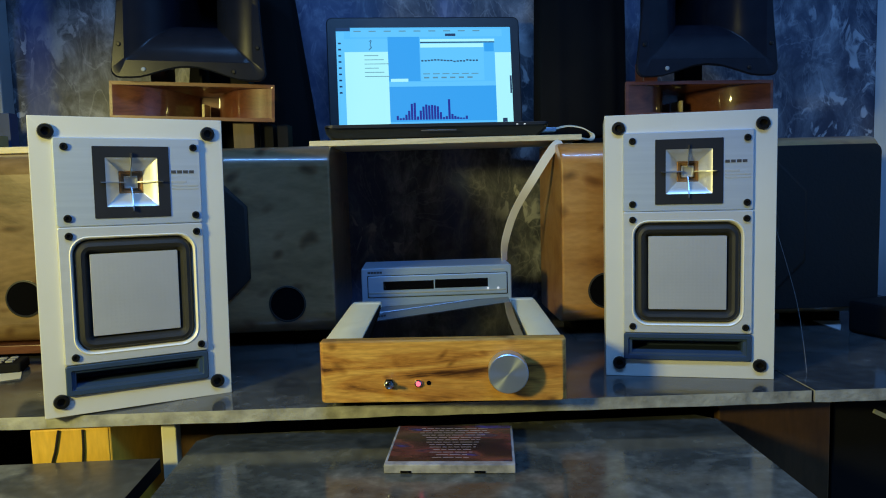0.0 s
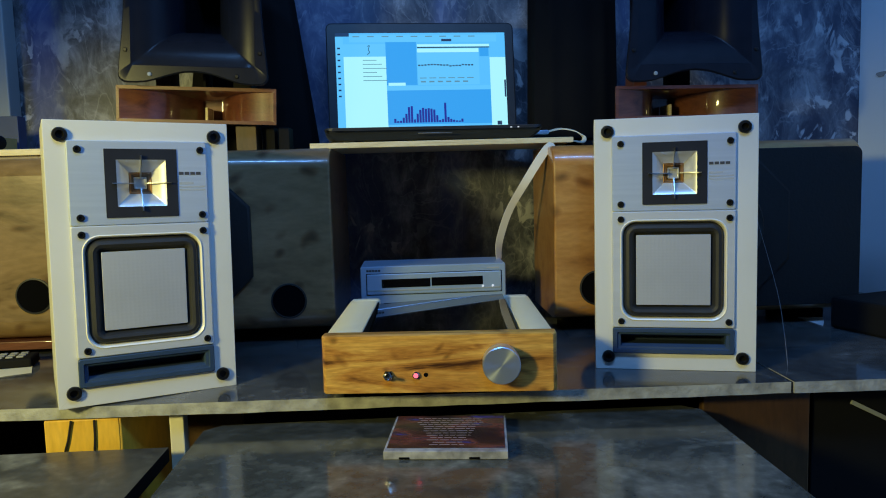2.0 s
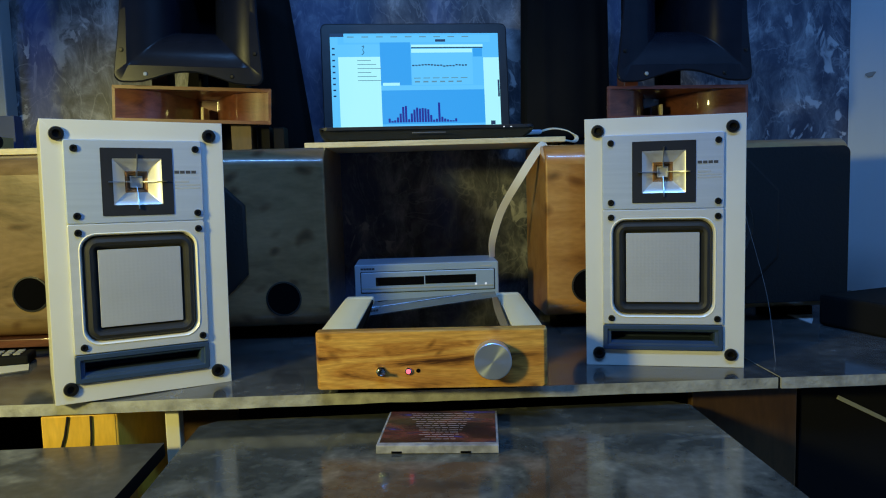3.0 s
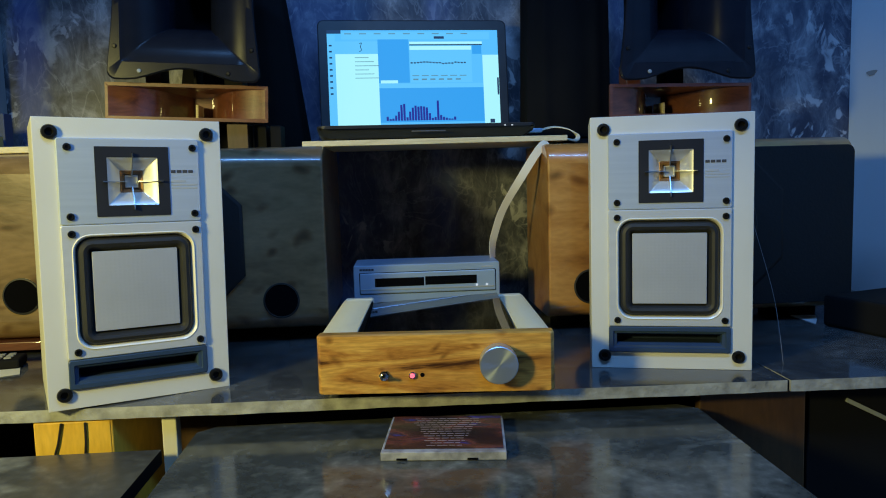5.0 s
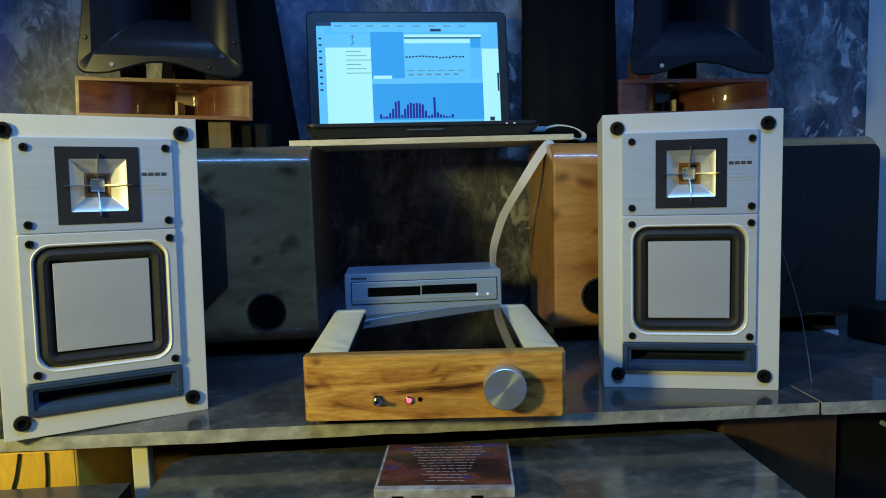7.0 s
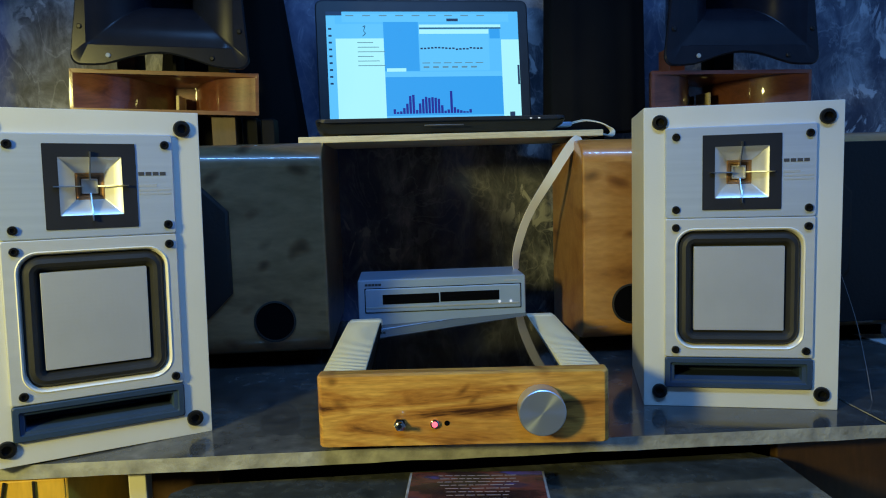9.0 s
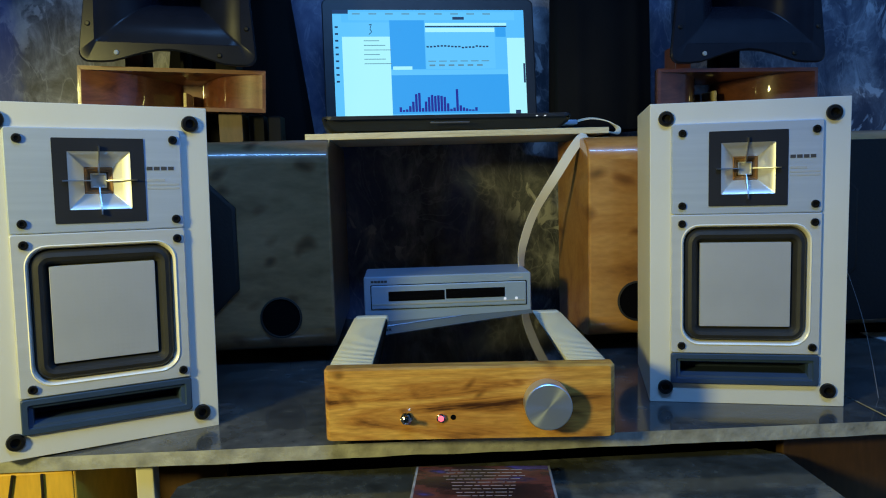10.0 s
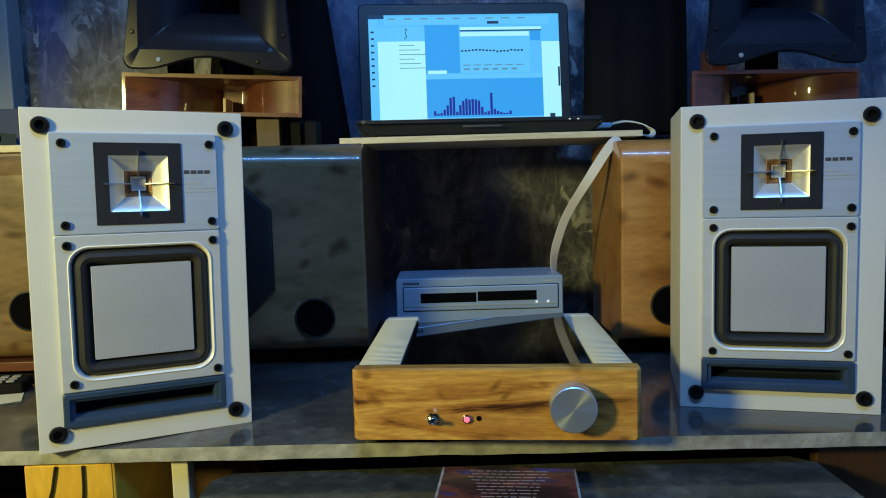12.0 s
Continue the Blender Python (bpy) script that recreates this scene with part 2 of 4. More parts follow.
FAINT = material("grey_print", (0.42, 0.45, 0.50), 0.6)
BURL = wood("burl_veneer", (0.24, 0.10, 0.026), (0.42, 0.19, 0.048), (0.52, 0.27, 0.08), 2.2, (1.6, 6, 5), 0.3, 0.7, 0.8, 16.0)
# the same burl as above with the white speaker's shade put into its colour
SHADED_BURL = wood("shaded_burl_veneer", (0.13, 0.085, 0.040), (0.22, 0.145, 0.070), (0.285, 0.19, 0.095), 2.2, (1.6, 6, 5), 0.3, 0.7, 0.8, 16.0)
CAMPHOR = wood("spalted_amp_wood", (0.075, 0.024, 0.006), (0.52, 0.23, 0.042), (0.78, 0.45, 0.10), 2.1, (1.7, 8, 13), 0.34, 0.5, 0.7, 30.0, 1.6, (0.33, 0.42, 0.56, 0.76), 0.6)
REDWOOD = wood("red_varnished_wood", (0.075, 0.022, 0.012), (0.13, 0.040, 0.020), (0.18, 0.058, 0.029), 3.0, (2, 10, 14), 0.42, 0.9)
PINE = wood("pale_pine", (0.60, 0.50, 0.28), (0.72, 0.62, 0.38), (0.80, 0.70, 0.46), 3.0, (2, 12, 14), 0.6, 0.0)
BROWN = wood("brown_panel", (0.035, 0.017, 0.006), (0.06, 0.03, 0.010), (0.085, 0.043, 0.015), 2.5, (5, 8, 1.4), 0.5, 0.1)
YELLOWPLY = wood("yellow_plywood", (0.66, 0.36, 0.025), (0.74, 0.43, 0.035), (0.80, 0.48, 0.05), 2.0, (6, 6, 1.4), 0.5, 0.1)
HORN = material("black_moulded_plastic", (0.008, 0.010, 0.017), 0.27, second=(0.011, 0.013, 0.021), scale=30, bump=0.03, bump_scale=700, ior=1.27)
TOWER = material("black_cloth", (0.004, 0.004, 0.005), 0.85, second=(0.007, 0.007, 0.008), scale=6, bump=0.2, ior=1.2)
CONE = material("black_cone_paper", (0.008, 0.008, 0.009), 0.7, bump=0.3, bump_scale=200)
LAPTOP = material("dark_laptop_plastic", (0.018, 0.02, 0.026), 0.4, second=(0.024, 0.026, 0.032), scale=40, bump=0.1, bump_scale=600)
GREYPLASTIC = material("grey_laptop_deck", (0.16, 0.15, 0.15), 0.35, 0.5)
SILVER = material("silver_plastic", (0.33, 0.45, 0.62), 0.32, 0.3, second=(0.38, 0.50, 0.67), scale=8, bump=0.05, bump_scale=300)
GLASS_BLACK = material("black_glass", (0.004, 0.004, 0.005), 0.05)
CREAM = material("cream_heatsink", (0.60, 0.59, 0.48), 0.5, second=(0.66, 0.65, 0.55), scale=12, bump=0.15, bump_scale=200)
ACRYLIC = material("black_acrylic", (0.003, 0.003, 0.003), 0.02, coat=0.6, ior=1.6)
RIBBON = material("cream_ribbon_cable", (0.84, 0.80, 0.68), 0.5, second=(0.76, 0.72, 0.60), scale=3, stretch=(1, 1, 1), bump=0.1)
CABLE = material("black_cable", (0.015, 0.015, 0.015), 0.5)
PAPER = material("paper", (0.72, 0.68, 0.5), 0.8, second=(0.76, 0.72, 0.56), scale=6)
KEYPAD = material("pale_rubber_keys", (0.30, 0.30, 0.29), 0.6)
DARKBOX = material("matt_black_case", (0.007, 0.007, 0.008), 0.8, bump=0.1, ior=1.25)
OCHRE = material("ochre_card", (0.42, 0.28, 0.10), 0.7, second=(0.5, 0.34, 0.13), scale=9)
NAVY = material("navy_card", (0.03, 0.05, 0.13), 0.6, second=(0.045, 0.07, 0.16), scale=9)
CREAMPAINT = material("cream_gloss_paint", (0.60, 0.56, 0.40), 0.45, second=(0.66, 0.62, 0.46), scale=4)
GREYPAINT = material("grey_paint", (0.30, 0.33, 0.34), 0.6, second=(0.35, 0.38, 0.39), scale=4)
WIRE = material("grey_wire", (0.16, 0.16, 0.17), 0.6)
REDLED = glow("red_led", (1.0, 0.10, 0.14), 2.6)
WHITELED = glow("white_led", (0.8, 0.9, 1.0), 0.8)

# ---- mesh helpers ----


def part(name, bm, mat, parent=None, label="", m=None):
    """One mesh object from a bmesh, smooth where the faces meet at a low angle."""
    me = bpy.data.meshes.new(name)
    bm.normal_update()
    for f in bm.faces:
        # broad flat faces stay flat beside their rounded edges
        f.smooth = not (max(abs(k) for k in f.normal) > 0.9999 and f.calc_area() > 2e-4)
    for e in bm.edges:
        e.smooth = len(e.link_faces) == 2 and e.calc_face_angle(4) < radians(32)
    bm.to_mesh(me)
    bm.free()
    if mat:
        me.materials.append(mat)
    ob = new(name, me)
    if parent:
        ob.parent = parent
    if m is not None:
        ob.matrix_basis = m
    return tagged(ob, label) if label else ob


def thing(name, m, label, category, group="", kind=""):
    ob = new(name)
    ob.empty_display_size = 0.05
    ob.matrix_basis = m
    return tagged(ob, label, category, group, kind)


def box(x0, x1, y0, y1, z0, z1, bevel=0.0, seg=2, bm=None):
    own = bm is None
    bm = bm or bmesh.new()
    res = bmesh.ops.create_cube(bm, size=1.0)
    for v in res["verts"]:
        v.co = Vector(((x0 + x1) / 2 + v.co.x * (x1 - x0), (y0 + y1) / 2 + v.co.y * (y1 - y0), (z0 + z1) / 2 + v.co.z * (z1 - z0)))
    if bevel and own:
        bmesh.ops.bevel(bm, geom=bm.edges[:], offset=bevel, segments=seg, profile=0.5, affect="EDGES", clamp_overlap=True)
    return bm


def ring(cx, cz, w, h, r, y, n=6):
    """A rounded rectangle in the plane y, running once round."""
    r = max(min(r, w / 2 - 1e-5, h / 2 - 1e-5), 1e-5)
    pts = []
    for k, (sx, sz) in enumerate(((1, 1), (-1, 1), (-1, -1), (1, -1))):
        for i in range(n + 1):
            a = radians(90 * k + 90 * i / n)
            pts.append(Vector((cx + sx * (w / 2 - r) + r * math.cos(a), y, cz + sz * (h / 2 - r) + r * math.sin(a))))
    return pts


def loft(rings, cap0=False, cap1=False, closed=False, bm=None):
    bm = bm or bmesh.new()
    vs = [[bm.verts.new(p) for p in r] for r in rings]
    n = len(vs[0])
    pairs = list(zip(vs, vs[1:])) + ([(vs[-1], vs[0])] if closed else [])
    for a, b in pairs:
        for i in range(n):
            j = (i + 1) % n
            bm.faces.new((a[i], a[j], b[j], b[i]))
    if cap0:
        bm.faces.new(vs[0][::-1])
    if cap1:
        bm.faces.new(vs[-1])
    bmesh.ops.recalc_face_normals(bm, faces=bm.faces[:])
    return bm


def circle(cx, cz, r, y, n=24):
    return [Vector((cx + r * math.cos(2 * math.pi * i / n), y, cz + r * math.sin(2 * math.pi * i / n))) for i in range(n)]


def turned(cx, cz, profile, n=24, cap0=True, cap1=True):
    """A turned piece about an axis along y; profile: radius, y."""
    return loft([circle(cx, cz, r, y, n) for r, y in profile], cap0, cap1)


def tube(points, r, n=8, closed_ends=True):
    """A round cable along points, smoothed."""
    pts = [Vector(p) for p in points]
    fine = []
    for i in range(len(pts) - 1):
        p0, p1, p2, p3 = pts[max(i - 1, 0)], pts[i], pts[i + 1], pts[min(i + 2, len(pts) - 1)]
        for k in range(8):
            t = k / 8
            fine.append(0.5 * ((2 * p1) + (p2 - p0) * t + (2 * p0 - 5 * p1 + 4 * p2 - p3) * t * t + (3 * p1 - p0 - 3 * p2 + p3) * t ** 3))
    fine.append(pts[-1])
    rings = []
    for i, p in enumerate(fine):
        d = (fine[min(i + 1, len(fine) - 1)] - fine[max(i - 1, 0)]).normalized()
        a = d.orthogonal().normalized() if i == 0 else (last - d * last.dot(d)).normalized()
        last = a
        b = d.cross(a)
        rings.append([p + a * r * math.cos(2 * math.pi * k / n) + b * r * math.sin(2 * math.pi * k / n) for k in range(n)])
    return loft(rings, closed_ends, closed_ends)


def ribbon(points, widths, side, thick):
    """A flat cable: points along it, half widths, the direction across it."""
    pts = [Vector(p) for p in points]
    fine, wid = [], []
    for i in range(len(pts) - 1):
        p0, p1, p2, p3 = pts[max(i - 1, 0)], pts[i], pts[i + 1], pts[min(i + 2, len(pts) - 1)]
        for k in range(8):
            t = k / 8
            fine.append(0.5 * ((2 * p1) + (p2 - p0) * t + (2 * p0 - 5 * p1 + 4 * p2 - p3) * t * t + (3 * p1 - p0 - 3 * p2 + p3) * t ** 3))
            wid.append(side[i] * (1 - t) + side[i + 1] * t)
    fine.append(pts[-1])
    wid.append(side[-1])
    rings = []
    for i, p in enumerate(fine):
        d = (fine[min(i + 1, len(fine) - 1)] - fine[max(i - 1, 0)]).normalized()
        s = (wid[i] - d * wid[i].dot(d)).normalized()
        nn = d.cross(s)
        rings.append([p + s * widths + nn * thick, p - s * widths + nn * thick, p - s * widths - nn * thick, p + s * widths - nn * thick])
    return loft(rings, True, True)


# ---- the room ----
BZ = 0.8875      # bench top
X0, X1, Y0, Y1, H = -2.4, 1.087, -2.2, 1.68, 2.6


def structure(name, bm, mat, label, category):
    return tagged(part(name, bm, mat), label, category, kind="structure")


structure("floor", box(X0 - 0.1, X1 + 0.1, Y0 - 0.1, Y1 + 0.1, -0.1, 0.0), BOARDS, "brown boarded floor of the room", "floor")
structure("ceiling", box(X0 - 0.1, X1 + 0.1, Y0 - 0.1, Y1 + 0.1, H, H + 0.1), UNSEEN_DARK, "unseen plain ceiling, darkened to cut bounced light", "ceiling")
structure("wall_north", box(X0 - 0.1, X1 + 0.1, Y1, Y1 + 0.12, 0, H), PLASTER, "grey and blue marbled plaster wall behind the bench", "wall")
structure("wall_east", box(X1, X1 + 0.12, Y0, Y1 - 0.002, 0, H), PAINT, "smooth pale painted side wall with a chipped spot", "wall")
structure("wall_west", box(X0 - 0.12, X0, Y0, Y1 - 0.002, 0, H), UNSEEN_DARK, "unseen plain side wall, darkened to cut bounced light", "wall")
structure("wall_south", box(X0 - 0.1, X1 + 0.1, Y0 - 0.12, Y0 - 0.002, 0, H), UNSEEN_DARK, "unseen plain wall of the room, darkened to cut bounced light", "wall")


def slab(name, x0, x1, y0, y1, z0, z1, mat, edge, label, category, rough=0.0015, corner=0.0, m=None):
    """A stone slab with a slightly broken edge, its sawn sides in a second material."""
    nx = max(int((x1 - x0) / 0.02), 8)
    bm = bmesh.new()
    c = corner
    outline = []
    for i in range(nx + 1):
        x = x0 + (x1 - x0) * i / nx
        dy = 0.0
        if c and x - x0 < c:
            dy = c - math.sqrt(max(c * c - (c - (x - x0)) ** 2, 0))
        if c and x1 - x < c:
            dy = c - math.sqrt(max(c * c - (c - (x1 - x)) ** 2, 0))
        outline.append((x, y1 - dy))
    ny = max(int((y1 - y0) / 0.05), 2)
    back = [(x, y) for x, y in outline]
    front = [(x, y0 + rough * noise.noise((x * 18, 3, 0))) for x, _ in outline]
    top, bot = [], []
    rows = []
    for j in range(ny + 1):
        t = j / ny
        rows.append([bm.verts.new((f[0], f[1] + (b[1] - f[1]) * t, z1)) for f, b in zip(front, back)])
    for a, b in zip(rows, rows[1:]):
        for i in range(nx):
            bm.faces.new((a[i], a[i + 1], b[i + 1], b[i]))
    low = [[bm.verts.new((v.co.x, v.co.y + (rough if k == 0 else 0) * 2 * noise.noise((v.co.x * 22, 9, 1)), z0 + rough * 1.2 * noise.noise((v.co.x * 15, 5, 5))))
            for v in r] for k, r in ((0, rows[0]), (1, rows[-1]))]
    side = []
    for i in range(nx):
        side.append(bm.faces.new((low[0][i], low[0][i + 1], rows[0][i + 1], rows[0][i])))
        side.append(bm.faces.new((rows[-1][i], rows[-1][i + 1], low[1][i + 1], low[1][i])))
        side.append(bm.faces.new((low[1][i], low[1][i + 1], low[0][i + 1], low[0][i])))
    side.append(bm.faces.new([r[0] for r in rows] + [low[1][0], low[0][0]]))
    side.append(bm.faces.new(([r[-1] for r in rows] + [low[1][-1], low[0][-1]])[::-1]))
    for f in side:
        f.material_index = 1
    bmesh.ops.recalc_face_normals(bm, faces=bm.faces[:])
    ob = part(name, bm, mat, m=m)
    ob.data.materials.append(edge)
    return tagged(ob, label, category)


BENCH_YAW = pose(0.05, 0.966, 0, 0, 0, -1.3)
slab("bench_slab", -1.35, 0.4996, 0.0, 0.70, BZ - 0.0155, BZ, BENCH, EDGE, "long polished dark grey stone bench top with a rough pale front edge", "worktop", rough=0.0010, m=BENCH_YAW)
slab("bench_slab", 0.5036, 1.00, -0.001, 0.68, BZ - 0.0155, BZ, BENCH, EDGE, "second polished dark stone bench slab butted beside the long one", "worktop", m=BENCH_YAW)
# black strip added in the open gap to give its shade
tagged(part("joint_shade_strip", box(0.4998, 0.5034, 0.003, 0.675, BZ - 0.0150, BZ - 0.0012), DARKBOX, m=BENCH_YAW), "black strip standing for the shade in the gap between the bench slabs", "joint")
TZ = 0.852
slab("table_slab", -0.226, 0.432, 0.20, 0.985, TZ - 0.03, TZ, TABLE, BENCH, "glossy dark grey stone table top standing before the bench", "table", corner=0.02, rough=0.0004)
slab("low_slab", -1.1, -0.270, 0.45, 0.960, 0.816, 0.834, STOOL, DARKBOX, "lower grey stone slab with a dark edge beside the table", "slab", rough=0.0004)

# ---- under the bench ----


def leg_frame(name, x0, x1, y0, y1, z0, z1, mat, label, category):
    return tagged(part(name, box(x0, x1, y0, y1, z0, z1, 0.002), mat), label, category)


leg_frame("bench_post", -0.277, -0.258, 0.988, 1.008, 0.0, BZ - 0.0175, CREAMPAINT, "square cream metal post holding up the bench slab", "post")
leg_frame("bench_post", -1.2, -1.17, 1.5, 1.53, 0.0, BZ - 0.0175, CREAMPAINT, "square cream metal post holding up the bench slab", "post")
leg_frame("side_panel", 0.445, 0.597, 0.992, 1.008, 0.0, BZ - 0.0175, BROWN, "brown wooden panel standing under the bench slab", "panel")
leg_frame("front_panel", -0.434, -0.338, 0.978, 0.990, 0.0, BZ - 0.0175, YELLOWPLY, "yellow plywood panel under the bench lit by the lamp", "panel")
# added piece, angled back so the front panel seems to fall into shadow
tagged(part("shade_return_panel", box(0.0, 0.10, 0.0, 0.012, 0.0, BZ - 0.0175, 0.002), YELLOWPLY, m=pose(-0.337, 0.979, 0, 0, 0, 58)), "yellow plywood piece angled back, added to shape the front panel's shadow edge", "panel")
# added brown panel standing in for the shaded end of the yellow one
leg_frame("side_panel", -0.30, -0.20, 1.07, 1.082, 0.0, BZ - 0.0175, BROWN, "brown panel added deep under the bench for the yellow panel's shaded part", "panel")
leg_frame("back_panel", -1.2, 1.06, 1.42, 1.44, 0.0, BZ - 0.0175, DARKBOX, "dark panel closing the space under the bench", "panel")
leg_frame("table_pedestal", 0.0, 0.2, 0.5, 0.8, 0.0, TZ - 0.0302, DARKBOX, "dark pedestal under the stone table top", "table base")
leg_frame("slab_pedestal", -0.9, -0.30, 0.6, 0.94, 0.0, 0.8158, YELLOWPLY, "yellow wooden base under the low stone slab", "base")
case = thing("floor_case", pose(0.605, 1.0, 0), "matt black case with a pale diagonal trim under the bench", "case")
part("body", box(0, 0.395, 0, 0.40, 0, 0.86, 0.002), DARKBOX, case)
part("trim", box(0, 0.19, -0.003, 0.001, -0.003, 0.003, 0.001), GREYPAINT, case, "pale painted trim", m=pose(0.055, 0, 0.842, 0, 27, 0))
for pts in (((-0.398, 0.9758, 0.869), (-0.403, 0.9758, 0.845), (-0.411, 0.9758, 0.81), (-0.418, 0.9758, 0.70), (-0.418, 0.9758, 0.003)),
            ((-0.3685, 0.9758, 0.869), (-0.3690, 0.9758, 0.845), (-0.3715, 0.9758, 0.81), (-0.374, 0.9758, 0.70), (-0.374, 0.9758, 0.003))):
    tagged(part("hanging_cable", tube(pts, 0.0015), CABLE), "thin black cable hanging in front of the yellow panel", "cable", "cables under the bench")

# ---- white two-way loudspeakers ----
W, HT, DP = 0.2195, 0.3585, 0.185


def bolt(u, v, r, y, parent, m=HEX):
    b = part("bolt", turned(u, v, [(r * 1.0, y), (r * 1.02, y - 0.0012), (r * 0.92, y - 0.0026), (r * 0.55, y - 0.0028), (r * 0.5, y - 0.0012)], 16), m, parent)
    return b


def white_loudspeaker(m, label):
    s = thing("bookshelf_speaker", m, label, "speaker", "white loudspeakers on the bench")
    k = (W / 2, HT / 2)
    hole = (W / 2 - 0.0015, 0.179, 0.155, 0.298, 0.001)
    part("cabinet", loft([ring(*k, W - 0.005, HT - 0.005, 0.001, DP), ring(*k, W, HT, 0.001, DP - 0.0025), ring(*k, W, HT, 0.001, 0.0008), ring(*k, W - 0.0006, HT - 0.0006, 0.001, 0.0002),
                          ring(*k, W - 0.0018, HT - 0.0018, 0.001, 0.0), ring(*hole, 0.0), ring(*hole, 0.045)], True, True), WHITE, s, "ivory painted cabinet")
    cu, pw = W / 2 - 0.0025, 0.1660
    # tweeter plate
    z0, z1 = 0.2284, 0.3340
    cz, ph = (z0 + z1) / 2, z1 - z0
    part("tweeter_plate", loft([ring(cu, cz, pw, ph, 0.003, -0.0002), ring(cu, cz, pw, ph, 0.003, -0.0034), ring(cu, cz, pw - 0.0022, ph - 0.0022, 0.002, -0.0046),
                                ring(0.1090, 0.2806, 0.080, 0.080, 0.001, -0.0046)]), ALU, s, "brushed bluish aluminium plate")
    tu, tv = 0.1090, 0.2806
    tw = part("tweeter", loft([ring(tu, tv, 0.0865, 0.0865, 0.001, -0.0046), ring(tu, tv, 0.0865, 0.0865, 0.001, -0.0056), ring(tu, tv, 0.0595, 0.0595, 0.001, -0.0057),
                               ring(tu, tv, 0.0595, 0.0595, 0.001, -0.0050)]), BLACKPLATE, s, "square black tweeter surround")
    part("horn_mouth", loft([ring(tu, tv, 0.0592, 0.0592, 0.001, -0.0062), ring(tu, tv, 0.058, 0.058, 0.001, -0.006), ring(tu, tv, 0.043, 0.043, 0.001, 0.0012),
                             ring(tu, tv, 0.0275, 0.0275, 0.001, 0.0095)]), CHROME, tw, "bright square pyramid horn")
    part("throat", loft([ring(tu, tv, 0.0277, 0.0277, 0.001, 0.0093), ring(tu, tv, 0.0262, 0.0262, 0.001, 0.0091), ring(tu, tv, 0.0225, 0.0225, 0.001, 0.0115),
                         ring(tu, tv, 0.0222, 0.0222, 0.001, 0.0115), ring(tu, tv, 0.0185, 0.0185, 0.001, 0.0115), ring(tu, tv, 0.0172, 0.0172, 0.001, 0.016)], False, True), COPPER, tw, "copper-coloured throat steps")
    part("diaphragm", loft([ring(tu, tv, 0.0155, 0.0155, 0.001, 0.0155), ring(tu, tv, 0.0155, 0.0155, 0.001, 0.0105), ring(tu, tv, 0.0125, 0.0125, 0.001, 0.0105),
                            ring(tu, tv, 0.0120, 0.0120, 0.001, 0.0130)], False, True), CHROME, tw, "small square metal diaphragm")
    for k in range(4):
        mm = pose(tu, 0, tv, 0, 90 * k, 0)
        bm = bmesh.new()
        pr = [(0.0068, 0.011), (0.0068, 0.004), (0.020, -0.004), (0.030, -0.0095), (0.0352, -0.010), (0.0352, -0.0060), (0.030, -0.0050), (0.020, 0.004), (0.012, 0.011)]
        loft([[Vector((a, b, -0.0006)) for a, b in pr], [Vector((a, b, 0.0006)) for a, b in pr]], True, True, bm=bm)
        part("vane", bm, STEEL, tw, m=mm)
    for u in (0.0362, 0.1820):
        for v in (0.3228, 0.2383):
            bolt(u, v, 0.0046, -0.0046, s)
        for v in (0.2172, 0.0712):
            bolt(u, v, 0.0046, -0.0046, s)
    # woofer frame with its rounded opening
    z0, z1 = 0.0622, 0.2278
    cz, ph = (z0 + z1) / 2, z1 - z0
    wu, wv = 0.1078, 0.1443
    part("woofer_plate", loft([ring(cu, cz, pw, ph, 0.002, -0.0002), ring(cu, cz, pw, ph, 0.002, -0.0034), ring(cu, cz, pw - 0.0022, ph - 0.0022, 0.002, -0.0046),
                               ring(wu, wv, 0.1450, 0.1440, 0.021, -0.0046)]), SATIN, s, "satin silver woofer frame")
    part("woofer_lip", loft([ring(wu, wv, 0.1450, 0.1440, 0.021, -0.0046), ring(wu, wv, 0.1430, 0.1420, 0.0205, -0.0058), ring(wu, wv, 0.1400, 0.1390, 0.0195, -0.0046),
                             ring(wu, wv, 0.1365, 0.1355, 0.0185, 0.0015), ring(wu, wv, 0.1355, 0.1345, 0.018, 0.006)]), LIP, s, "polished rounded lip")
    prof = [(0.1358, 0.0045), (0.1340, -0.0005), (0.1285, -0.0045), (0.1205, -0.0060), (0.1130, -0.0045), (0.1075, 0.0), (0.1045, 0.0045), (0.1010, 0.0060), (0.0995, 0.0060)]
    part("woofer_surround", loft([ring(wu, wv, w, w - 0.001, 0.018 * max((w - 0.096) / 0.0398, 0.04), y) for w, y in prof]), RUBBER, s, "thick black rubber roll")
    bm = loft([ring(wu, wv, 0.1010, 0.1000, 0.001, 0.0060), ring(wu, wv, 0.1008, 0.0998, 0.001, -0.0012), ring(wu, wv, 0.1000, 0.0990, 0.001, -0.0016)], False, True)
    dia = part("woofer_diaphragm", bm, MEMBRANE, s, "flat square silver honeycomb diaphragm")
    # slotted port
    z0, z1 = 0.0248, 0.0615
    cz, ph = (z0 + z1) / 2, z1 - z0
